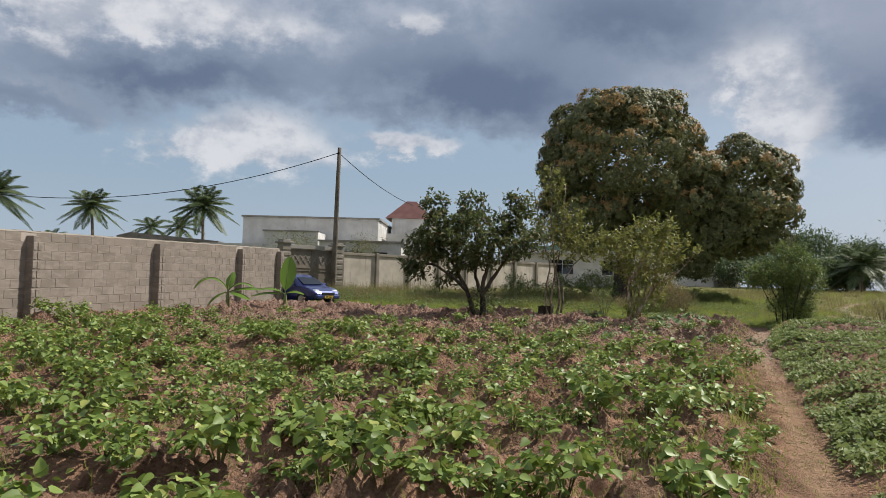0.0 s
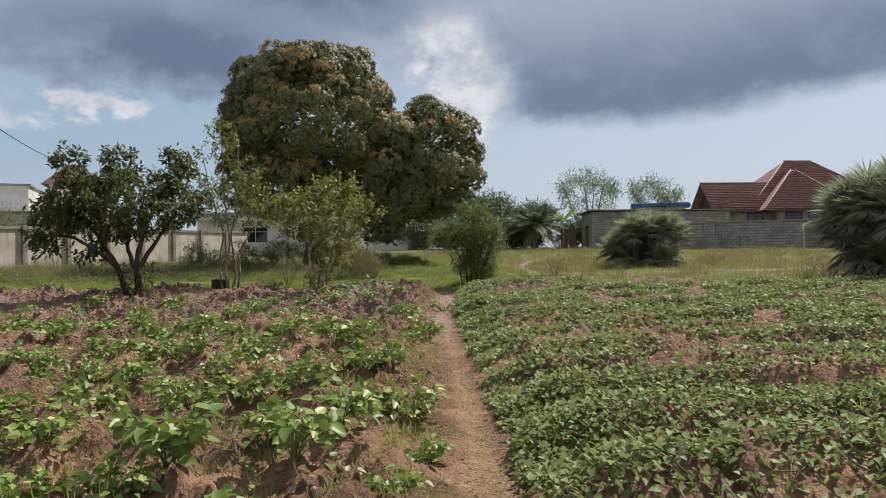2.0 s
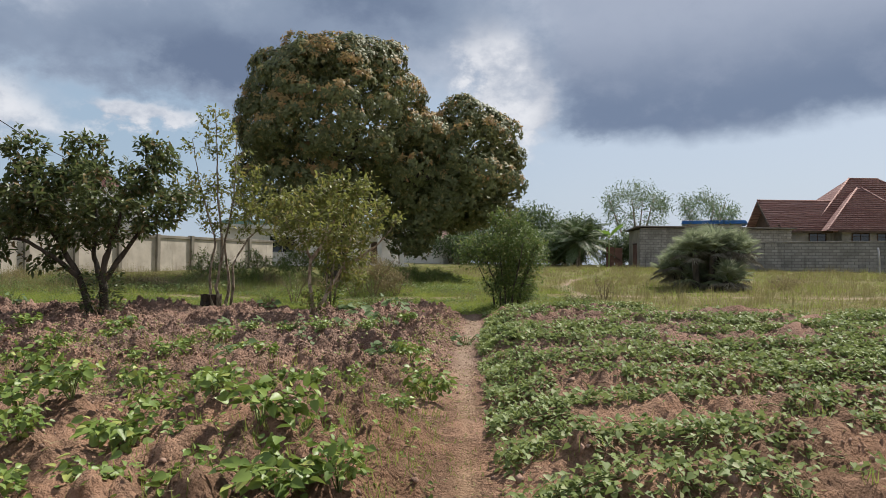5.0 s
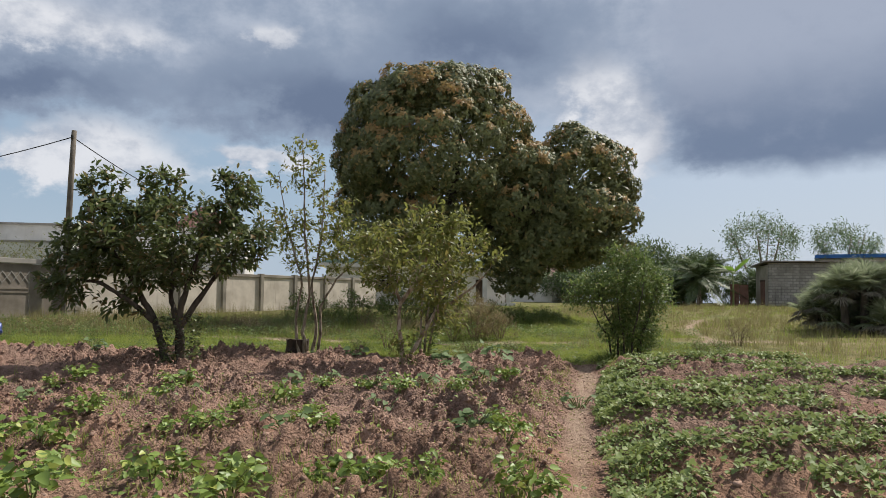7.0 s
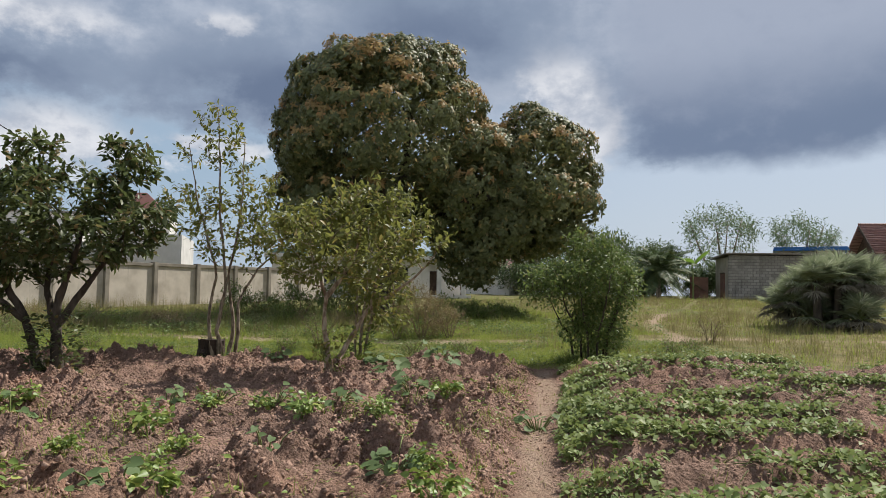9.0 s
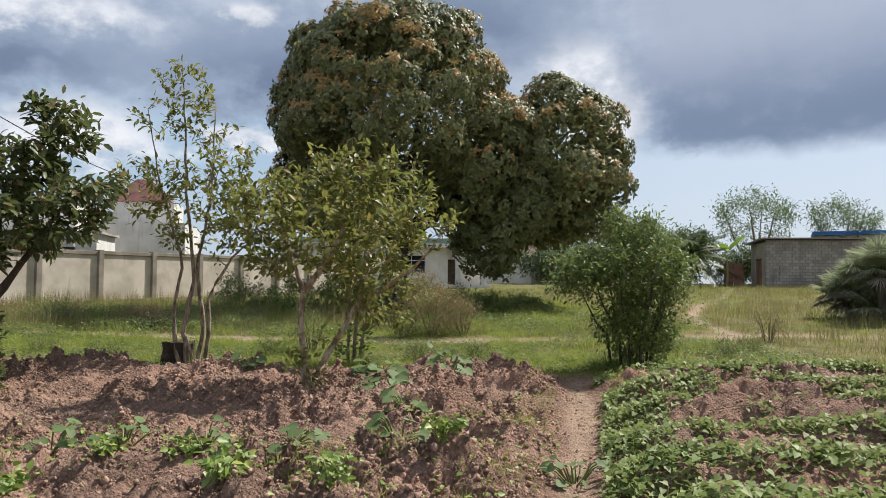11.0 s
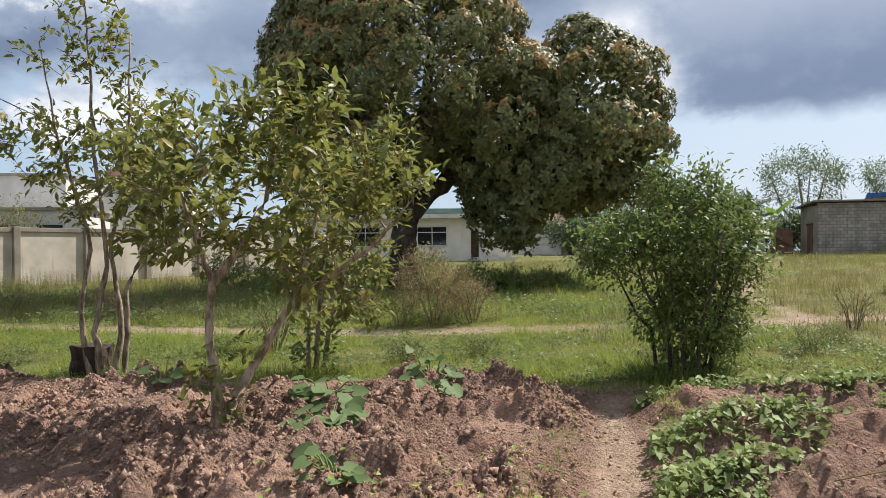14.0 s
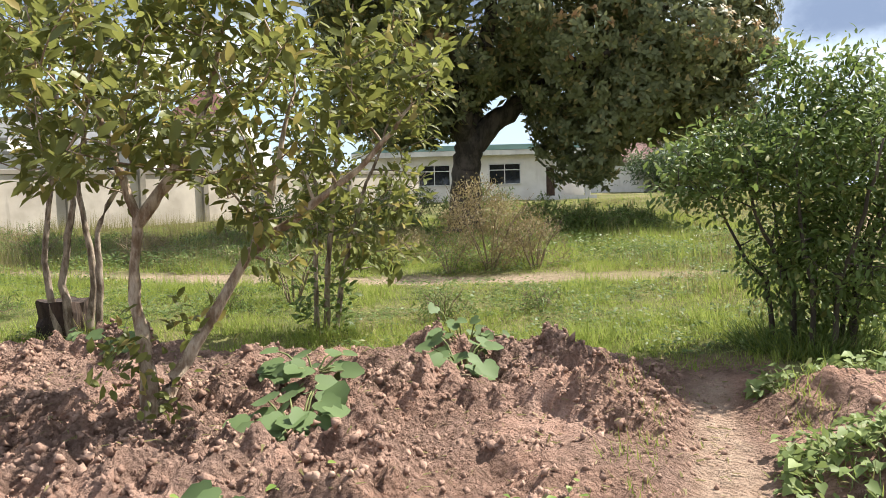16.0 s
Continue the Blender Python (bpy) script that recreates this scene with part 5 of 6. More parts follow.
    piece("inner_foliage", scatter(DIAMOND, np.repeat(inner, 3, 0) + RNG.normal(0, .12, (m, 3)), rand_dirs(m), rand_dirs(m), RNG.uniform(.25, .42, m)), M["mango"], ob)


def fan_palm(name, label, x, y, w, h, heads, per, seed, sweep=130):
    """A clump of fan palms: heads of pleated fan leaves on stalks, dead ones hanging below."""
    r = np.random.default_rng(seed)
    ob = thing(name, label, "palm", at(x, y))
    A = np.linspace(-2.3, 2.3, 28)
    for hd in range(heads):
        a = hd * 2.4
        k = w * .36 * math.sqrt((hd + .3) / heads)
        c = np.array([k * math.cos(a), k * math.sin(a), h * r.uniform(.1, .72) * (1.1 - .4 * k / w)])
        green, dead, stalks = [], [], []
        piece("trunk", tube([(c[0] * .8, c[1] * .8, -.1), (c[0] * .9, c[1] * .9, c[2] * .5), c], [.15, .13, .11], 8), M["bark_dark"], ob)
        for i in range(per):
            u = r.random()
            az, el = r.random() * 2 * np.pi, radians(86 - sweep * u)
            d = np.array([math.cos(az) * math.cos(el), math.sin(az) * math.cos(el), math.sin(el)])
            L = r.uniform(.55, 1.0) * h / 3.6
            end = c + d * L + np.array([0, 0, -.08 * L])
            if end[2] < .08:
                continue
            stalks.append(tube([c, (c + end) / 2 + [0, 0, .03], end], [.016, .013, .01], 4))
            side = unit(np.cross(d, [0, 0, 1.0]) + 1e-6)
            nn = np.cross(side, d)
            R = r.uniform(.55, .85) * h / 3.6
            dirs = np.cos(A)[:, None] * d + np.sin(A)[:, None] * side + r.normal(0, .05, (28, 3))
            dirs[:, 2] -= .12 * (1 if u < .7 else 2.5)
            V = scatter(SEG, np.repeat(end[None], 28, 0), dirs, np.repeat(nn[None], 28, 0) + r.normal(0, .45, (28, 3)), R * (1 - .12 * np.abs(A) / 2.3) * r.uniform(.9, 1.1, 28), np.full(28, .032 * h / 3.0))
            (dead if u > .76 else green).append(V)
        if green:
            piece("fronds", cat(green), M["fan"], ob)
        if dead:
            piece("dead_fronds", cat(dead), M["fan_dead"], ob)
        if stalks:
            tagged(piece("stalkwork", cat(stalks), M["stem"], ob), kind="stuff")
    return ob


SEG = (np.array([(0, 0, 0), (.5, .5, .0), (.5, -.5, .0), (.5, 0, -.03), (1, 0, -.16)]), np.array([(0, 3, 1), (0, 2, 3), (1, 3, 4), (3, 2, 4)]))


def coconut(x, y, top, fronds=20, L=3.2, name="coconut_palm", label="tall coconut palm beyond the wall with drooping fronds", seed=1):
    r = np.random.default_rng(seed)
    ob = thing(name, label, "palm", pose(x, y, float(rise(x, y))))
    lean = r.uniform(-.5, .5)
    P = [(0, 0, -.2), (lean * .3, 0, top * .4), (lean * .7, 0, top * .75), (lean, 0, top)]
    piece("trunk", tube(P, [.2, .15, .13, .11], 8), M["bark_grey"], ob)
    for i in range(fronds):
        az = i * 2.4 + r.uniform(-.2, .2)
        el = radians(80 - 115 * (i + .5) / fronds)
        h = np.array([math.cos(az), math.sin(az), 0])
        s = np.linspace(0, 1, 9)
        ll = L * r.uniform(.85, 1.1)
        pts = np.array([lean, 0, top]) + (h[None] * math.cos(el) + np.array([0, 0, math.sin(el)])[None]) * (s * ll)[:, None] - np.array([0, 0, 1.0]) * (s ** 2 * ll * .42)[:, None] + h[None] * (s * s * ll * .12)[:, None]
        n = 84
        t = np.linspace(.08, 1, n)
        C = np.stack([np.interp(t, s, pts[:, k]) for k in range(3)], 1)
        tan = unit(np.gradient(C, axis=0))
        side = unit(np.cross(tan, [0, 0, 1.0]))
        ls = (.75 * np.sin(np.pi * np.clip(t * .85 + .12, 0, 1)) + .12) * L / 3.2
        pieces = [tube(pts, np.linspace(.035, .008, 9), 4)]
        V = []
        for sg in (1, -1):
            d = side * sg * .8 + tan * .5
            d[:, 2] -= .45
            V.append(scatter(SEG, C, d + r.normal(0, .08, d.shape), np.cross(tan, side) * 1.0 + r.normal(0, .2, d.shape), ls, np.full(n, .05 * L / 3.2)))
        piece("frond", cat(pieces + V), M["coco"], ob)
    return ob


def banana(x, y, leaves, label, h):
    ob = thing("banana_plant", label, "plant", at(x, y))
    piece("stem", tube([(0, 0, -.05), (.01, 0, h * .5), (0, 0, h)], [.075, .06, .045], 8), M["stem"], ob, smooth=True)
    for az, el, L, W, bend in leaves:
        hd = np.array([math.cos(radians(az)), math.sin(radians(az)), 0])
        s = np.linspace(0, 1, 12)
        e = radians(el) - radians(bend) * s
        st = L / 11
        P = np.array([0, 0, h]) + np.concatenate([[[0, 0, 0]], np.cumsum((hd[None] * np.cos(e)[:-1, None] + np.array([0, 0, 1.0])[None] * np.sin(e)[:-1, None]) * st, 0)])
        side = np.cross(hd, [0, 0, 1.0])
        nn = -np.cross(side[None], hd[None] * np.cos(e)[:, None] + np.array([0, 0, 1.0])[None] * np.sin(e)[:, None])
        w = W * np.sin(np.pi * np.clip((s - .12) / .9, 0, 1)) ** .6 + .006
        V, F = [], []
        for i in range(12):
            for q in (-1, -.5, 0, .5, 1):
                jag = 1 + .05 * math.sin(i * 2.3 + q)
                V.append(P[i] + side * w[i] * q * jag + nn[i] * (abs(q) * .3 * w[i]))
        for i in range(11):
            for q in range(4):
                F.append((i * 5 + q, i * 5 + q + 1, i * 5 + q + 6, i * 5 + q + 5))
        piece("leaf", (np.array(V), np.array(F)), M["banana"], ob, smooth=True)
        piece("midrib", tube(P - nn * .008, np.linspace(.014, .004, 12), 5), M["stem"], ob)
    return ob


def far_tree(name, label, x, y, h, w, mat, dense, leaf, trunk_h, seed, open_crown=False):
    r = np.random.default_rng(seed)
    ob = thing(name, label, "tree", pose(x, y, float(rise(x, y))))
    stems = [([(0, 0, -.2), (.1, 0, trunk_h * .6), (r.uniform(-.3, .3), 0, trunk_h), (r.uniform(-.6, .6) * w * .3, 0, h * .75)], [.2, .16, .12, .04])]
    for i in range(3 if open_crown else 2):
        a = i * 2.1 + r.random()
        stems.append(([(0, 0, trunk_h * .6), (w * .2 * math.cos(a), w * .2 * math.sin(a), trunk_h * 1.2), (w * .38 * math.cos(a), w * .38 * math.sin(a), h * .78)], [.1, .08, .03]))
    T = np.concatenate([in_ellipsoid(int(dense * .6), (0, 0, (h + trunk_h) * .5), (w * .5, w * .5, (h - trunk_h) * .5), .3)] +
                       [in_ellipsoid(int(dense * .1), (w * .3 * math.cos(a), w * .3 * math.sin(a), h * .72), (w * .24, w * .24, h * .2), .3) for a in (0.3, 1.8, 3.4, 4.9)])
    tubes, twigs = grow(stems, T, 0.015)
    piece("trunk", tubes[0], M["bark_grey"], ob)
    tagged(piece("branchwork", cat(tubes[1:]), M["bark_grey"], ob), kind="stuff")
    piece("crown", leaves_on(twigs, 30 if open_crown else 24, leaf, LANCE, .3 if open_crown else .35), mat, ob)


guava_trees()
green_bush()
mango_tree()
dry_bush(9.0, 30.5, 0.95, 1.65, "dry_bush", "dry brown twiggy bush beside the dirt track", M["dry_leaf"], 380, 16, 0.07)
dry_bush(9.75, 30.3, 0.6, 1.05, "dry_bush", "low dry twiggy bush against a taller one", M["dry_leaf"], 110, 12, 0.06)
dry_bush(8.3, 30.4, 0.5, 0.7, "shrub", "low leafy weed at the foot of a dry bush", M["shrub"], 60, 14, 0.07)
dry_bush(9.7, 31.3, 0.8, 1.0, "shrub", "low grey-green shrub among the grass", M["shrub"], 90, 14, 0.07)
dry_bush(2.3, 33.2, 0.7, 0.7, "dry_bush", "small dry bush in tall grass", M["dry_leaf"], 80, 12, 0.05)
dry_bush(-0.6, 35.0, 1.0, 0.9, "shrub", "leafy weed clump in front of the plaster fence", M["shrub"], 90, 14, 0.07)
dry_bush(15.9, 27.2, 0.45, 0.9, "dry_bush", "thin dry weed standing in the grass", M["dry_leaf"], 80, 9, 0.05)
dry_bush(6.0, 27.8, 0.55, 1.0, "shrub", "young leafy sapling in the grass strip", M["shrub"], 50, 14, 0.07)
for sx, sy, sr, sh in ((6.0, 37.0, 1.1, 1.5), (7.7, 37.9, 1.2, 1.7), (11.6, 37.6, 1.0, 1.0), (12.8, 37.4, 1.0, 0.8), (14.2, 38.8, .9, 0.6), (4.2, 39.5, 1.2, 1.4), (10.2, 42.0, 1.2, 1.5)):
    dry_bush(sx, sy, sr, sh, "shrub", "dark leafy shrub in the shade under the mango", M["shrub"], 130, 18, 0.15)
for sx, sy in ((22.0, 20.3), (25.4, 29.5), (29.5, 27.5), (27.6, 31.5)):
    dry_bush(sx, sy, 0.8, 0.6, "dry_bush", "low dry weed patch in the rough grass", M["dry_leaf"], 70, 12, 0.06)
wr = random.Random(31)
for i in range(22):
    wx = wr.uniform(-5.5, 8.0)
    wy = np.interp(wx, [-6, 8], [35.5, 33.0]) + wr.uniform(-2.2, 4.0)
    if i % 2:
        dry_bush(wx, wy, wr.uniform(.4, .8), wr.uniform(.35, .65), "weed_clump", "rough dry weed clump in the grass verge", M["dry_leaf"], 60, 11, 0.085)
    else:
        dry_bush(wx, wy, wr.uniform(.4, .8), wr.uniform(.35, .7), "weed_clump", "green leafy weed clump in the grass verge", M["shrub"], 60, 11, 0.095)
for i, (wx, wy) in enumerate(((0.9, 28.6), (5.2, 27.3), (-1.5, 28.2), (2.2, 27.6), (12.6, 26.2), (13.6, 25.2), (14.6, 26.0), (-3.4, 26.9), (7.9, 26.3), (9.1, 26.6))):
    dry_bush(wx, wy, .3, .3 + .05 * (i % 3), "weed_clump", "small leafy weed in the short grass", M["shrub"], 60, 16, 0.06)
fan_palm("fan_palm", "large clump of glossy grey-green fan palms with dead skirts", 22.65, 18.15, 4.0, 3.75, 17, 74, 5, 112)
fan_palm("fan_palm", "smaller fan palm thicket in the dry grass", 23.6, 31.8, 4.3, 2.55, 16, 46, 8, 112)
coconut(-21.2, 66.7, 6.1, 28, 3.0, seed=2)
coconut(-31.5, 68.0, 5.8, 24, 2.7, seed=3)
coconut(-31.5, 51.8, 5.4, 26, 2.7, seed=4)
coconut(-31.0, 79.0, 4.6, 16, 2.3, seed=5)
coconut(-24.5, 70.0, 4.2, 14, 2.2, seed=6)
coconut(-42.0, 80.0, 3.2, 14, 2.0, seed=9)
coconut(33.6, 60.5, 2.2, 24, 3.2, "young_palm", "young palm with arching fronds by the shed", 7)
far_tree("shade_tree", "rounded dark tree in the distance", 34.0, 70.0, 5.6, 5.5, M["far_leaf"], 230, .4, 1.2, 11)
far_tree("shade_tree", "rounded dark tree in the distance", 38.6, 69.0, 4.6, 4.5, M["far_leaf"], 180, .4, 1.0, 12)
for i, (fx, fy, fh, fw) in enumerate(((26.5, 70.0, 3.0, 5.0), (30.5, 74.0, 4.2, 6.0), (36.5, 66.5, 3.4, 4.5), (33.0, 63.5, 2.6, 4.0), (41.0, 76.0, 4.6, 6.0), (22.0, 78.0, 4.0, 6.0), (38.2, 61.5, 2.6, 3.4), (33.4, 64.5, 2.5, 4.6), (35.6, 66.5, 2.7, 4.6), (31.2, 66.0, 2.6, 4.4), (28.4, 66.5, 2.4, 4.0))):
    far_tree("shade_tree", "thick green trees and scrub on the skyline", fx, fy, fh, fw, M["far_leaf"], 120, .42, .4, 40 + i)
far_tree("shade_tree", "bushy tree behind the hoarding", 30.0, 66.0, 3.2, 4.2, M["far_leaf"], 90, .3, .6, 13)
far_tree("feathery_tree", "airy light green tree behind the shed", 43.6, 67.5, 8.2, 7.0, M["airy"], 130, .34, 2.6, 14, True)
far_tree("feathery_tree", "airy light green tree behind the blue roof", 49.0, 63.8, 7.4, 6.0, M["airy"], 110, .34, 2.6, 15, True)
far_tree("shade_tree", "bush showing over the white building's yard wall", -9.2, 46.5, 3.3, 2.6, M["guava"], 70, .16, .8, 16)
far_tree("shade_tree", "bush showing over the plaster fence", -5.2, 48.5, 3.2, 2.4, M["guava"], 60, .16, .8, 17)
far_tree("shade_tree", "leafy tree between the houses", 20.0, 66.0, 3.6, 4.0, M["far_leaf"], 80, .3, .8, 18)
banana(-6.15, 21.7, [(178, 72, 1.35, .12, 150), (2, 24, 1.05, .2, 40), (-25, 8, .85, .2, 45), (80, 84, .7, .13, 50), (200, -8, .7, .13, 60), (10, 62, 1.1, .12, 140)], "young banana plant with ragged drooping leaves by the wall", .75)
banana(-5.0, 24.1, [(80, 84, 1.25, .27, 12), (182, 14, 1.1, .19, 40), (215, 38, .9, .17, 60), (-20, 34, .75, .16, 70)], "young banana plant with one upright bright leaf", .55)
banana(35.2, 58.4, [(10, 70, 2.0, .3, 70), (120, 65, 2.0, .3, 80), (220, 60, 1.8, .28, 80), (300, 72, 1.9, .3, 60)], "tall banana plant beside the shed roof", 2.2)


# ---- pole, cables, stump, car ----
def utility_pole():
    x, y = -6.05, 42.0
    p = thing("utility_pole", "weathered wooden service pole carrying two thin cables", "pole", pose(x, y, float(rise(x, y)) - .1))
    piece("shaft", tube([(0, 0, -.2), (.02, 0, 3), (.05, 0, 6), (.09, 0, 8.15)], [.15, .135, .12, .105], 12), M["pole"], p, smooth=True)
    part("insulator", boxed(((.08, .22, .12), (.07, -.1, 7.85)), bevel=.01), M["black"], p)
    for nm, q, sag in (("cable", (-36.0, 46.0, 7.6), 2.3), ("cable", (-2.4, 60.5, 7.5), 0.35)):
        s = np.linspace(0, 1, 28)[:, None]
        a, b = np.array([.07, -.1, 7.85]), np.array(q) - [x, y, 0] + [0, 0, -.6]
        P = a * (1 - s) + b * s - np.array([0, 0, 1.0]) * (4 * sag * s * (1 - s))
        piece(nm, tube(P, np.full(28, .022), 5), M["wire"], p)


def stump():
    ob = thing("tree_stump", "dark reddish-brown cut tree stump at the field edge", "stump", at(3.64, 26.3))
    bm = bmesh.new()
    bmesh.ops.create_cone(bm, cap_ends=True, segments=14, radius1=.28, radius2=.25, depth=.42, matrix=Matrix.Translation((0, 0, .17)))
    bmesh.ops.subdivide_edges(bm, edges=bm.edges[:], cuts=2, use_grid_fill=True)
    for v in bm.verts:
        k = 1 + .22 * noise.noise(v.co * 7) + .1 * noise.noise(v.co * 19)
        v.co.x, v.co.y = v.co.x * k, v.co.y * k
        v.co.z += .05 * noise.noise(v.co * 6)
    part("stump_body", bm, M["stump"], ob, smooth=False)


def car():
    """Blue hatchback, nose towards +x."""
    c = thing("car", "shiny dark blue parked hatchback with a yellow number plate", "car", pose(-5.75, 30.1, float(rise(-5.7, 30.1)) - .03, 0, 0, -38) @ Matrix.Diagonal((.9, .9, .8, 1)))
    # cross-sections from tail to nose: x, half width, belt height, roof height, roof half width
    secs = [(-1.95, .70, .80, .82, .5), (-1.85, .80, .92, 1.0, .58), (-1.45, .83, .95, 1.42, .58), (-.6, .84, .95, 1.50, .6), (.15, .84, .94, 1.47, .6), (.55, .84, .93, 1.30, .6), (1.05, .83, .92, .95, .62), (1.55, .80, .82, .84, .6), (1.85, .72, .68, .70, .5), (1.95, .60, .55, .57, .4)]
    bm = bmesh.new()
    rings = []
    for x, w, b, t, rw in secs:
        lo = .24 if abs(x) < 1.8 else .32
        prof = [(-w * .9, lo), (-w, lo + .2), (-w, b - .08), (-w * .96, b), (-rw, max(t - .04, b + .005)), (-rw * .7, max(t, b + .012)), (rw * .7, max(t, b + .012)), (rw, max(t - .04, b + .005)), (w * .96, b), (w, b - .08), (w, lo + .2), (w * .9, lo)]
        rings.append([bm.verts.new((x, yy, zz)) for yy, zz in prof])
    for a, b in zip(rings, rings[1:]):
        for i in range(12):
            bm.faces.new((a[i], a[(i + 1) % 12], b[(i + 1) % 12], b[i]))
    bm.faces.new(rings[0]), bm.faces.new(rings[-1][::-1])
    bmesh.ops.recalc_face_normals(bm, faces=bm.faces)
    part("body", bm, M["car_paint"], c, "dark blue paint", smooth=False)

    def pane(nm, pts):
        bm = bmesh.new()
        f = bm.faces.new([bm.verts.new(p) for p in pts])
        n = f.normal_update() or f.normal.copy()
        r = bmesh.ops.extrude_face_region(bm, geom=[f])
        for v in r["geom"]:
            if isinstance(v, bmesh.types.BMVert):
                v.co += n * .012
        bmesh.ops.recalc_face_normals(bm, faces=bm.faces)
        part(nm, bm, M["glass"], c)

    pane("windscreen", [(1.02, -.56, 1.0), (1.02, .56, 1.0), (.52, .52, 1.33), (.52, -.52, 1.33)])
    for s in (1, -1):
        e = .79
        quad = lambda x0, x1, a, b: [(x0, s * e, .98), (x1, s * e, .98), (b, s * .635, 1.4), (a, s * .635, 1.4)][::s]
        pane("side_window", quad(-1.3, -.35, -1.2, -.35))
        pane("side_window", quad(-.25, .75, -.25, .28))
        part("mirror", boxed(((.12, .16, .12), (.7, s * .94, 1.0)), bevel=.03), M["car_paint"], c)
        part("headlight", boxed(((.22, .3, .15), (1.74, s * .52, .69)), bevel=.05), M["lens"], c)
        for x in (-1.2, 1.2):
            w = piece("wheel", ring_tyre(x, s * .76), M["tyre"], c)
            bm = bmesh.new()
            bmesh.ops.create_cone(bm, cap_ends=True, segments=16, radius1=.19, radius2=.17, depth=.06, matrix=Matrix.Translation((x, s * .845, .29)) @ Matrix.Rotation(radians(-90 * s), 4, "X"))
            part("rim", bm, M["rim"], w)
    part("bumper", boxed(((.2, 1.36, .2), (1.9, 0, .42)), bevel=.06), M["car_paint"], c)
    part("grille", boxed(((.05, .7, .1), (1.97, 0, .58)), bevel=.01), M["black"], c)
    plate = part("number_plate", boxed(((.02, .46, .12), (2.01, 0, .42))), M["plate"], c, "yellow plate")
    for i in range(5):
        part("mark", boxed(((.006, .045, .07), (2.024, -.16 + .08 * i, .42))), M["black"], plate)


def ring_tyre(x, y):
    a = np.linspace(0, 2 * np.pi, 21)[:-1]
    V, F = [], []
    prof = [(.2, -.09), (.28, -.1), (.3, -.07), (.3, .07), (.28, .1), (.2, .09)]
    for t in a:
        for r, w in prof:
            V.append((x + r * math.cos(t), y + w, .3 + r * math.sin(t)))
    for i in range(20):
        for j in range(6):
            q, p = (j + 1) % 6, (i + 1) % 20
            F.append((i * 6 + j, i * 6 + q, p * 6 + q, p * 6 + j))
    return np.array(V), np.array(F)


utility_pole()
stump()
car()


# ---- crops ----
def bean_plant(seed, n, spread, h, size):
    r = np.random.default_rng(seed)
    stems, P, D = [], [], []
    for i in range(7):
        a = i * 2.4 + r.random()
        tip = np.array([spread * math.cos(a) * r.uniform(.3, .9), spread * math.sin(a) * r.uniform(.3, .9), h * r.uniform(.5, 1)])
        Q = np.array([(0, 0, -.03), tip * [.3, .3, .55], tip])
        stems.append(tube(Q, [.007, .005, .003], 4))
        m = n // 7
        t = r.uniform(.3, 1.1, m)[:, None]
        P.append(Q[1] * (1 - t) + tip * t + r.normal(0, [.055, .055, .04], (m, 3)))
        D.append(unit(tip * [1, 1, .2])[None] * .6 + unit(r.normal(size=(m, 3))))
    P, D = np.concatenate(P), np.concatenate(D)
    P[:, 2] = np.maximum(P[:, 2], .03)
    D[:, 2] = D[:, 2] * .4 - .12
    N = unit(r.normal(size=P.shape)) * .85 + [0, 0, 1.0]
    return cat(stems), scatter(BEAN, P, D, N, size * r.uniform(.55, 1.2, len(P)))


def bean_plot():
    rnd = random.Random(12)
    made = []
    for v in range(9):
        st, lf = bean_plant(50 + v, 126 + 10 * (v % 4), .25 + .03 * (v % 3), .22 + .03 * (v % 4), .070 + .008 * (v % 3))
        made.append((np_mesh("bean_plant", *st, M["stem"]), np_mesh("foliage", *lf, M["bean"])))
    labels = {0: "leafy green bean plant on a ridge of red soil", 1: "small sparse bean plant in crumbly bare soil"}
    count = 0
    for row in range(-3, 11):
        p = ROW_START + ROW_GAP * row
        x = -10.5 + rnd.random()
        while x < 9:
            y = (p - .225 * x) / .974
            d = x - np.interp(y, PATH_Y, PATH_X)
            wall = x - np.interp(y, [8, 27], [-12, -7.1])
            ahead = y > 2.2 and x > -.62 * y - 1.0
            want = 1.0 if p < 12 else .8 if p < 15 else .62 if p < 17.5 else .45
            if d < -.38 and wall > .7 and ahead and rnd.random() < want and count < 420:
                s = rnd.uniform(.75, 1.25) * (1.0 if p < 15 else .8)
                xx, yy = x + rnd.uniform(-.12, .12), y + rnd.uniform(-.25, .25)
                st, lf = rnd.choice(made)
                m = pose(xx, yy, float(gz(xx, yy)) - .02, rnd.uniform(-8, 8), rnd.uniform(-8, 8), rnd.uniform(0, 360)) @ Matrix.Diagonal((s, s, s * rnd.uniform(.85, 1.15), 1))
                ob = tagged(new("bean_plant", st), labels[0 if p < 15 else 1], "plant", "bean plants on the ridges")
                ob.matrix_basis = m
                new("foliage", lf).parent = ob
                count += 1
            x += rnd.uniform(.34, .62) if p < 12 else rnd.uniform(.42, .8)


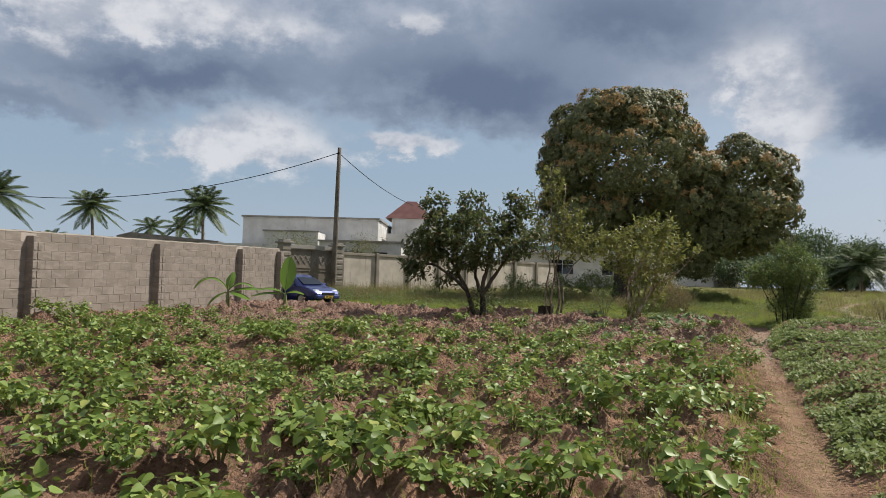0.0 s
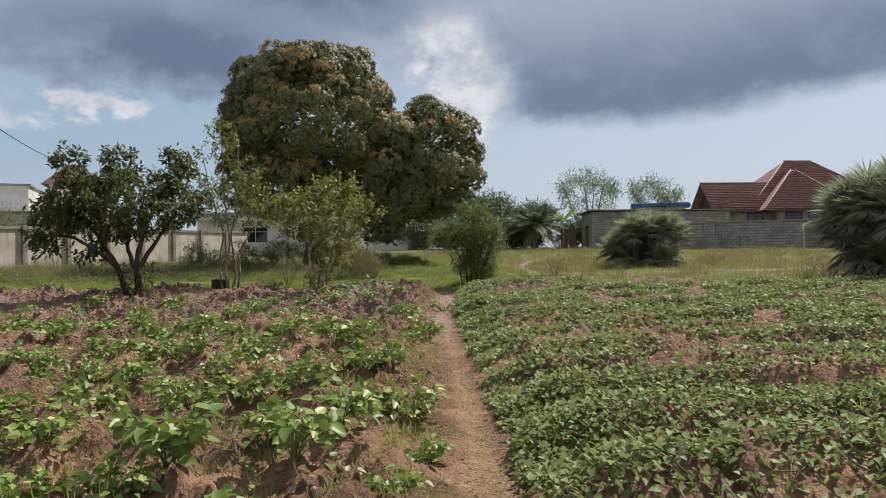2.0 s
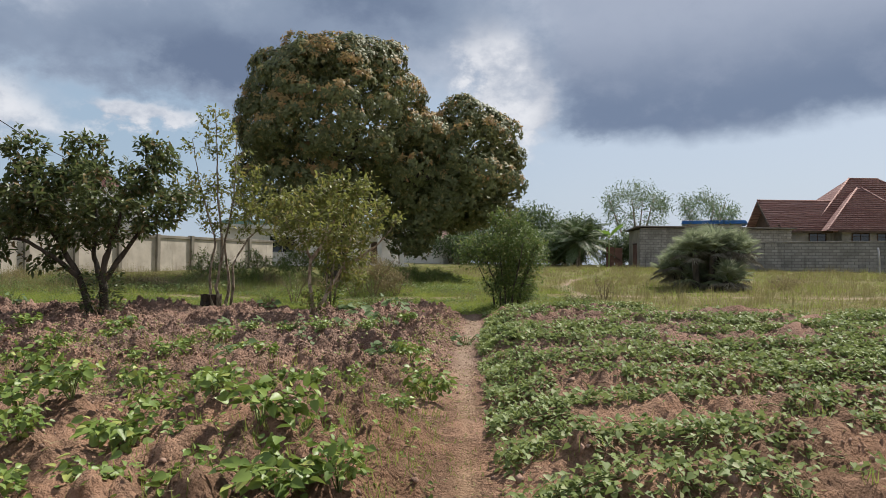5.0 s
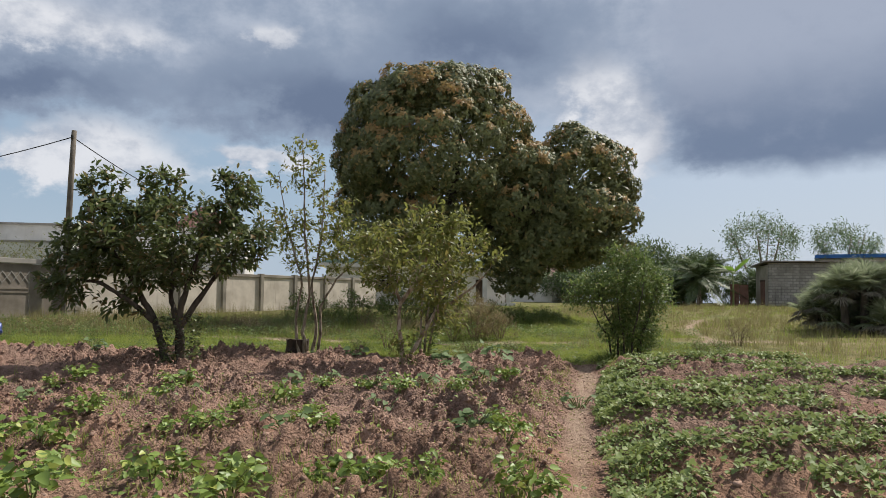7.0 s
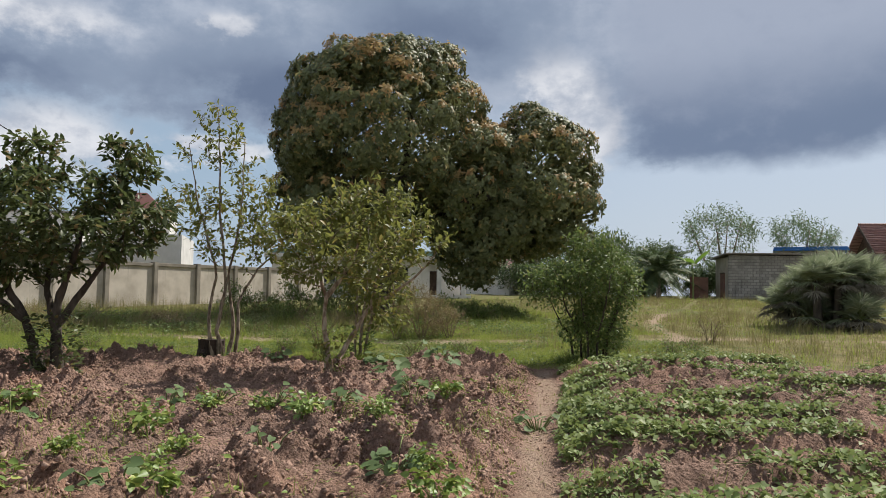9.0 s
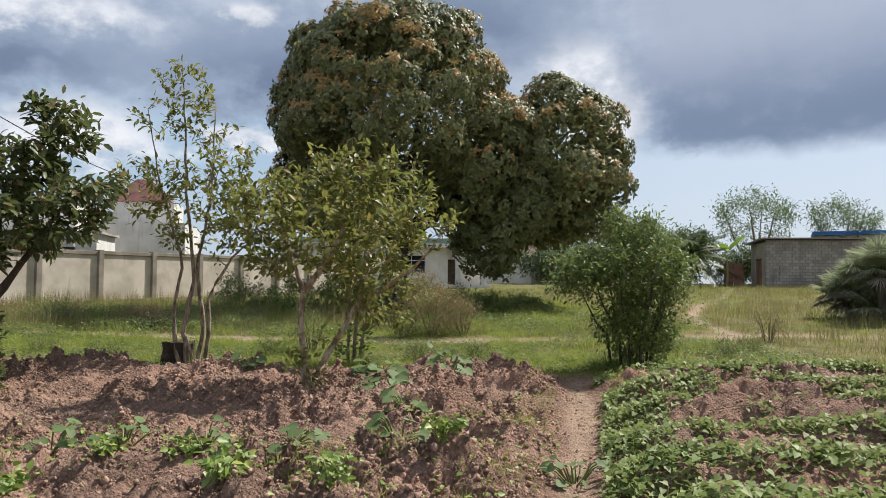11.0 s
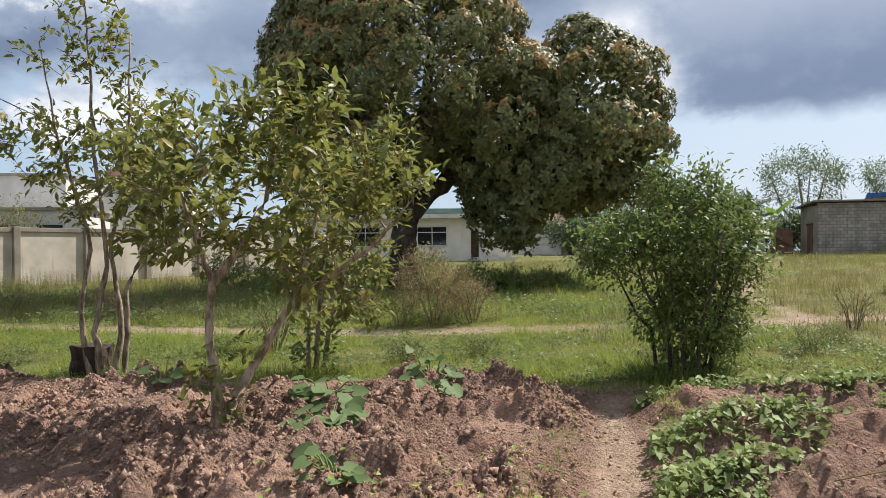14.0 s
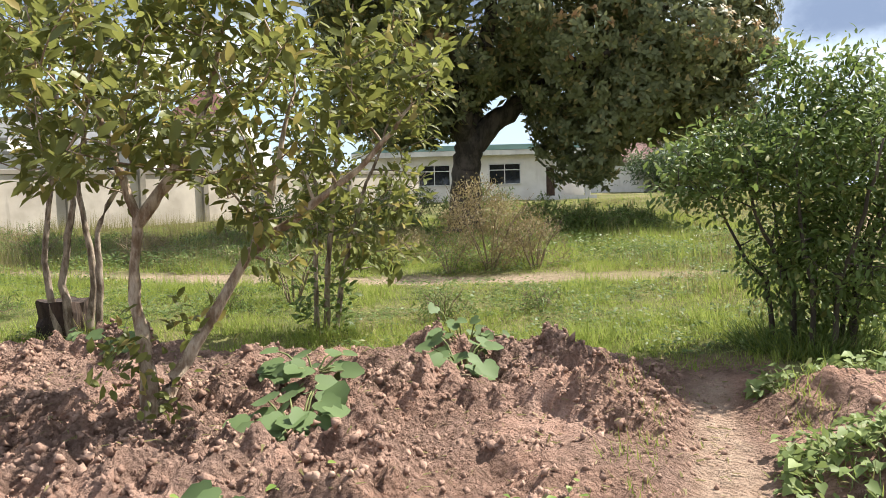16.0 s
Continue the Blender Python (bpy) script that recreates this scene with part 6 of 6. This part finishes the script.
def pumpkin(x, y, n, spread, label, seed, size=1.0):
    r = np.random.default_rng(seed)
    ob = thing("pumpkin_plant", label, "plant", pose(x, y, float(gz(x, y)) - .01), "pumpkin plants on the bare ridges")
    for i in range(int(n * 2.2)):
        a = r.random() * 2 * np.pi
        k = spread * math.sqrt(r.random())
        px, py = k * math.cos(a), k * math.sin(a)
        pz = float(gz(x + px, y + py)) - float(gz(x, y)) + r.uniform(.05, .2)
        tip = np.array([px, py, pz])
        s = r.uniform(.07, .15) * size
        d = np.array([math.cos(a) + r.normal(0, .5), math.sin(a) + r.normal(0, .5), r.uniform(-.5, .1)])
        V = scatter(BIG, [tip], [d], [[r.normal(0, .25), r.normal(0, .25) - .55, 1.0]], [s])
        lf = piece("leaf", V, M["pumpkin"], ob)
        piece("leaf_stalk", tube([(px * .3, py * .3, pz * .1), (px * .7, py * .7, pz * .8), tip], [.008, .007, .005], 5), M["stem"], lf)


def vine_rows():
    """Sweet potato vines trailing over each ridge of the second plot."""
    r = np.random.default_rng(77)
    for row in range(-4, 16):
        p = ROW_START + ROW_GAP * row
        n = 19000
        x = r.uniform(-.5, 26, n)
        off = r.normal(.04, .3, n)
        y = (p + off - .225 * x) / .974
        a, b, path, track = zones(x, y)
        patch = lattice(x * .9, y * .9 + row * 3, 61) * .65 + lattice(x * 2.6, y * 2.6, 62) * .35
        near = y > 1.5
        keep = (b > .6) & ((patch > .35 + .4 * np.abs(off) - .08 * step(11 - y, 0, 3)) | (r.random(n) < .035)) & near & (x < 1.15 * y + 8)
        x, y = x[keep], y[keep]
        if len(x) < 20:
            continue
        ob = tagged(new("vine_row", None), "row of trailing sweet potato vines over a soil ridge", "crop row", "sweet potato rows", "stuff")
        z = gz(x, y, False) + .012 + .15 * r.random(len(x)) ** 1.5
        a = r.random(len(x)) * 2 * np.pi
        D = np.stack([np.cos(a), np.sin(a), r.uniform(-.6, .1, len(x))], 1)
        N = unit(r.normal(size=D.shape)) * .65 + [.3, .05, 1.0]
        far = np.clip((np.hypot(x, y) - 10) / 14, 0, 1)
        piece("vine_leaves", scatter(HEART, np.stack([x, y, z], 1), D, N, r.uniform(.034, .066, len(x)) * (1 + .3 * far)), M["potato"], ob)
        vines = []
        for i in range(0, len(x) - 3, 14):
            q = np.array([x[i], y[i], z[i] - .05])
            e = q + np.array([r.normal(0, .2), r.normal(0, .15), -.02])
            if zones(e[0], e[1])[1] < .6:
                continue
            e[2] = float(gz(e[0], e[1], False)) + .04
            vines.append(tube([q, (q + e) / 2 + [0, 0, .03], e], [.005, .005, .004], 3))
        piece("vine_stems", cat(vines), M["stem"], ob)


def path_edge_vines():
    """Runners that creep from the ridge ends down to the footpath."""
    r = np.random.default_rng(78)
    n = 15000
    y = r.uniform(2.0, 22.0, n)
    d = .2 + .8 * r.random(n)
    x = np.interp(y, PATH_Y, PATH_X) + d
    keep = lattice(x * 1.3, y * 1.3, 63) * .6 + lattice(x * 3.1, y * 3.1, 64) * .4 > .57 - .2 * (d - .2) - .05 * step(9 - y, 0, 3)
    x, y = x[keep], y[keep]
    m = len(x)
    a = r.random(m) * 2 * np.pi
    ob = tagged(new("vine_row", None), "trailing sweet potato runners along the footpath edge", "crop row", "sweet potato rows", "stuff")
    D = np.stack([np.cos(a), np.sin(a), r.uniform(-.6, .1, m)], 1)
    N = unit(r.normal(size=D.shape)) * .6 + [.2, 0, 1.0]
    piece("vine_leaves", scatter(HEART, np.stack([x, y, gz(x, y) + .01 + .08 * r.random(m) ** 1.5], 1), D, N, r.uniform(.032, .06, m)), M["potato"], ob)


bean_plot()
for i, (px, py, n, sp, lab) in enumerate([
        (6.7, 22.35, 13, .34, "pumpkin plant with broad pale-veined leaves on bare soil"), (6.75, 23.1, 9, .28, "pumpkin plant with broad leaves near the grass edge"),
        (7.85, 23.35, 9, .3, "pumpkin plant with broad leaves on a bare ridge"), (7.95, 24.2, 12, .45, "pumpkin vine with small pale leaves at the grass edge"), (6.75, 20.7, 8, .24, "low pumpkin plant with pale leaves"),
        (4.1, 19.1, 9, .3, "young pumpkin plant on a bare ridge"), (4.75, 18.9, 8, .27, "young pumpkin plant on a bare ridge"), (5.45, 18.7, 9, .3, "young pumpkin plant on a bare ridge"),
        (6.3, 18.55, 9, .3, "young pumpkin plant on a bare ridge"), (7.75, 18.4, 8, .28, "young pumpkin plant beside the footpath"), (3.5, 19.3, 8, .3, "young pumpkin plant on a bare ridge"),
        (2.2, 18.2, 8, .3, "young pumpkin plant on a bare ridge"), (1.3, 18.9, 8, .3, "young pumpkin plant on a bare ridge"), (0.2, 18.8, 9, .34, "young pumpkin plant on a bare ridge"),
        (4.6, 16.6, 8, .27, "young pumpkin plant among weeds"), (3.6, 15.4, 9, .3, "young pumpkin plant among weeds"), (5.6, 16.0, 9, .28, "young pumpkin plant among weeds"),
        (2.4, 26.0, 8, .3, "leafy weed clump at the edge of the field"), (-0.8, 25.6, 9, .35, "leafy weed clump at the edge of the field"), (4.25, 25.6, 9, .28, "leafy weed at the foot of the pale guava"), (4.9, 24.4, 7, .22, "broad-leaved weed on bare soil")]):
    pumpkin(px, py, n, sp * (.85 if "young" in lab else 1.0), lab, 100 + i, .72 if "young" in lab else 1.35 if i < 3 else 1.0)
vine_rows()
path_edge_vines()


# ---- soil lumps, weeds, grass ----
def spread_points(n, x0, x1, y0, y1, seed):
    r = np.random.default_rng(seed)
    return r, r.uniform(x0, x1, n), r.uniform(y0, y1, n)


def clods():
    r, x, y = spread_points(80000, -7, 12.5, 4.5, 26, 91)
    a, b, path, track = zones(x, y)
    bare = step(row_at(x, y), 12, 19)
    lump = lattice(x * 1.1, y * 1.1, 66)
    crumb = step(lattice(x * 0.75, y * 0.75, 26) * .6 + lattice(x * 2.1, y * 2.1, 27) * .4, .36, .6)
    keep = (r.random(len(x)) < np.clip(a * (.12 + .55 * bare) * (.15 + .95 * crumb) * (.4 + .9 * lump) + b * .14, 0, 1)) & (x > -.6 * y)
    x, y = x[keep], y[keep]
    s = .011 + .03 * r.random(len(x)) ** 2.4
    z = gz(x, y) + s * r.uniform(-.3, .3, len(x))
    which = r.integers(0, 6, len(x))
    V = [scatter(CRUMBS[i], np.stack([x, y, z], 1)[which == i], rand_dirs(int((which == i).sum())), rand_dirs(int((which == i).sum())) * .7 + [0, 0, .8], s[which == i]) for i in range(6)]
    tagged(piece("soil_clods", cat(V), M["clod"]), "crumbly reddish soil clods over the tilled ridges", "soil", kind="stuff")


def crumbs():
    """Small broken soil thick on the bare ridges, with a few fist-sized clods."""
    for name, label, n, lo, hi, seed in (("soil_crumbs", "fine broken reddish soil crumbs on the bare ridges", 125000, .007, .026, 95), ("large_clods", "fist-sized clods of dry reddish soil on the ridges", 6000, .018, .04, 96)):
        r, x, y = spread_points(n, -3, 12.5, 13.5, 26, seed)
        a, b, path, track = zones(x, y)
        bare = step(row_at(x, y), 13, 19)
        crumb = step(lattice(x * 0.75, y * 0.75, 26) * .6 + lattice(x * 2.1, y * 2.1, 27) * .4, .36, .6)
        keep = (r.random(n) < a * (.1 + .65 * bare) * (.2 + .8 * crumb) + b * .12 + path * .1) & (x > .12 * y - 3)
        x, y = x[keep], y[keep]
        m = len(x)
        s = lo + (hi - lo) * r.random(m) ** 2.2
        z = gz(x, y) + s * r.uniform(-.5, .3, m)
        which = r.integers(0, 6, m)
        P = np.stack([x, y, z], 1)
        V = [scatter(CRUMBS[i], P[which == i], unit(r.normal(size=(int((which == i).sum()), 3))), unit(r.normal(size=(int((which == i).sum()), 3))), s[which == i]) for i in range(6)]
        tagged(piece(name, cat(V), M["clod"]), label, "soil", kind="stuff")


_ov = np.array([(1, 0, 0), (-1, 0, 0), (0, 1, 0), (0, -1, 0), (0, 0, 1), (0, 0, -1)], float)
_of = np.array([(0, 2, 4), (2, 1, 4), (1, 3, 4), (3, 0, 4), (2, 0, 5), (1, 2, 5), (3, 1, 5), (0, 3, 5)])
CRUMBS = [(_ov * RNG.uniform(.7, 1.25, (6, 1)) + RNG.normal(0, .3, (6, 3)), _of) for _ in range(6)]


def blades(name, label, x, y, z, hgt, width, lean, mat, r, shape=None):
    n = len(x)
    a = r.random(n) * 2 * np.pi
    D = np.stack([np.cos(a) * lean, np.sin(a) * lean, np.ones(n)], 1)
    V = scatter(shape or BLADE, np.stack([x, y, z], 1), D, np.stack([np.cos(a), np.sin(a), np.full(n, .3)], 1), hgt, width)
    tagged(piece(name, V, mat), label, "grass", kind="stuff")


def grass():
    # short turf strip between the plots and the track
    def area(n, x0, x1, y0, y1, seed, clump=.45, tuft=7, jitter=.05):
        r, x, y = spread_points(n // tuft, x0, x1, y0, y1, seed)
        a, b, path, track = zones(x, y)
        c = lattice(x * 1.3, y * 1.3, seed) * .6 + lattice(x * .4, y * .4, seed + 1) * .4
        wall = x - np.interp(y, [-6, 8, 27, 31], [-15.5, -12, -7.1, -6.1])
        k = (r.random(len(x)) < .3 + c) & (np.clip(a + b + path, 0, 1) < .3) & (track < .3) & ((wall > .3) | (y > 30))
        fen = .743 * (x + 8.45) - .669 * (y - 40.05)
        k &= (fen > .3) | (y > 60)
        c = c * (.45 + 1.1 * lattice(x * 3.4, y * 3.4, seed + 2))
        x, y, c = x[k], y[k], c[k]
        x, y, c = (np.repeat(v, tuft) for v in (x, y, c))
        return r, x + r.normal(0, jitter, len(x)), y + r.normal(0, jitter, len(x)), c
    r, x, y, c = area(230000, -6, 15, 23.5, 31.5, 201)
    blades("turf", "short bright green grass beside the track", x, y, gz(x, y) - .01, r.uniform(.04, .13, len(x)) * (.15 + 1.9 * c * c + .3 * c), r.uniform(.006, .013, len(x)), r.uniform(.3, 1.6, len(x)), M["grass"], r, SPIKE)
    r, x, y, c = area(150000, -7, 17, 30.5, 46, 211, jitter=.07)
    blades("tall_grass", "taller rough green grass below the fence and mango", x, y, gz(x, y) - .01, r.uniform(.07, .26, len(x)) * (.15 + 1.9 * c * c), r.uniform(.009, .018, len(x)), r.uniform(.2, 1.2, len(x)), M["grass"], r, SPIKE)
    r, x, y, c = area(30000, -7, 8, 31.5, 46, 215, jitter=.1)
    blades("dry_grass", "dry straw stalks among the green grass", x, y, gz(x, y) - .01, r.uniform(.2, .6, len(x)) * (.5 + c), r.uniform(.006, .011, len(x)), r.uniform(.1, .5, len(x)), M["grass_dry"], r)
    r, x, y, c = area(190000, 11, 42, 11, 58, 221, jitter=.09)
    k = x > 3 + .25 * y
    x, y, c = x[k], y[k], c[k]
    blades("dry_grass", "thin dry yellowish grass on the open ground", x, y, gz(x, y) - .01, r.uniform(.06, .34, len(x)) * (.05 + 2.2 * c * c), r.uniform(.009, .018, len(x)), r.uniform(.1, .9, len(x)), M["grass_dry"], r, SPIKE)
    r, x, y, c = area(95000, 11, 42, 11, 58, 231, jitter=.08)
    blades("turf", "patchy green grass on the open ground", x, y, gz(x, y) - .01, r.uniform(.05, .28, len(x)) * (.2 + 1.6 * c * c), r.uniform(.009, .017, len(x)), r.uniform(.1, .9, len(x)), M["grass"], r, SPIKE)
    # weeds between the crops and along the footpath
    r, x, y = spread_points(25000, -8, 11, 3.5, 25, 241)
    a, b, path, track = zones(x, y)
    d = np.abs(x - np.interp(y, PATH_Y, PATH_X))
    w = step(.8 - d, 0, .35) * (.3 + .7 * step(d, .1, .3)) * (1 - .75 * step(y, 12, 18) * step(.55 - d, 0, .2))
    k = (r.random(len(x)) < a * .5 * step(lattice(x * .7, y * .7, 71), .35, .7) * step(21.5 - row_at(x, y), 0, 2) + w * .9 + b * .05)
    x, y = np.repeat(x[k], 7), np.repeat(y[k], 7)
    x, y = x + r.normal(0, .045, len(x)), y + r.normal(0, .045, len(x))
    blades("weeds", "thin green weeds and grass sprouting in the soil", x, y, gz(x, y) - .01, r.uniform(.05, .18, len(x)) * (.35 + .65 * step(np.abs(d_path(x, y)), .25, .6)), r.uniform(.005, .01, len(x)), r.uniform(.3, 1.2, len(x)), M["grass"], r)
    r, x, y = spread_points(44000, -8, 11, 3.5, 25, 251)
    a, b, path, track = zones(x, y)
    k = r.random(len(x)) < a * .6 + path * .75 + b * .6 + step(.8 - np.abs(d_path(x, y)), 0, .3) * .4 * step(18 - y, 0, 5)
    x, y = x[k], y[k]
    n = len(x)
    t = r.random(n) * 2 * np.pi
    V = scatter(BLADE, np.stack([x, y, gz(x, y) + .012], 1), np.stack([np.cos(t), np.sin(t), r.normal(0, .2, n)], 1), np.stack([r.normal(0, .3, n), r.normal(0, .3, n), np.ones(n)], 1), r.uniform(.03, .1, n), r.uniform(.005, .018, n))
    tagged(piece("litter", V, M["grass_dry"]), "dry straw and dead leaves lying on the soil", "litter", kind="stuff")


def broad_weeds():
    r, x, y = spread_points(24000, -6, 15, 23.8, 33, 261)
    a, b, path, track = zones(x, y)
    k = (np.clip(a + b, 0, 1) < .4) & (track < .4) & (lattice(x * 1.1, y * 1.1, 81) > .4) & (r.random(len(x)) < .8)
    x, y = np.repeat(x[k], 3), np.repeat(y[k], 3)
    n = len(x)
    x, y = x + r.normal(0, .04, n), y + r.normal(0, .04, n)
    t = r.random(n) * 2 * np.pi
    V = scatter(DIAMOND, np.stack([x, y, gz(x, y) + r.uniform(.02, .09, n)], 1), np.stack([np.cos(t), np.sin(t), r.uniform(-.2, .6, n)], 1), np.stack([r.normal(0, .4, n), r.normal(0, .4, n), np.ones(n)], 1), r.uniform(.03, .085, n), r.uniform(.05, .13, n))
    tagged(piece("broad_weeds", V, M["shrub"]), "low broad-leaved weeds among the short grass", "weeds", kind="stuff")
    r, x, y = spread_points(13000, -6, 17, 30.5, 41, 263)
    a, b, path, track = zones(x, y)
    k = (track < .4) & (lattice(x * .9, y * .9, 85) > .5) & (.743 * (x + 8.45) - .669 * (y - 40.05) > .4)
    x, y = np.repeat(x[k], 5), np.repeat(y[k], 5)
    n = len(x)
    x, y = x + r.normal(0, .12, n), y + r.normal(0, .12, n)
    t = r.random(n) * 2 * np.pi
    V = scatter(DIAMOND, np.stack([x, y, gz(x, y) + r.uniform(.03, .3, n)], 1), np.stack([np.cos(t), np.sin(t), r.uniform(-.3, .6, n)], 1), np.stack([r.normal(0, .4, n), r.normal(0, .4, n), np.ones(n)], 1), r.uniform(.05, .11, n), r.uniform(.08, .16, n))
    tagged(piece("broad_weeds", V, M["shrub"]), "leafy weeds among the rough grass below the fence", "weeds", kind="stuff")
    # small seedlings and fallen leaves between the bean plants
    r, x, y = spread_points(14000, -8, 9.5, 4, 21, 271)
    a, b, path, track = zones(x, y)
    k = (a > .4) & (lattice(x * .9, y * .9, 83) > .42)
    x, y = x[k], y[k]
    n = len(x)
    t = r.random(n) * 2 * np.pi
    V = scatter(BEAN, np.stack([x, y, gz(x, y) + r.uniform(.01, .07, n)], 1), np.stack([np.cos(t), np.sin(t), r.uniform(-.3, .5, n)], 1), np.stack([r.normal(0, .4, n), r.normal(0, .4, n), np.ones(n)], 1), r.uniform(.03, .065, n))
    tagged(piece("seedlings", V, M["bean"]), "small green seedlings scattered over the soil", "weeds", kind="stuff")


clods()
crumbs()
grass()
broad_weeds()
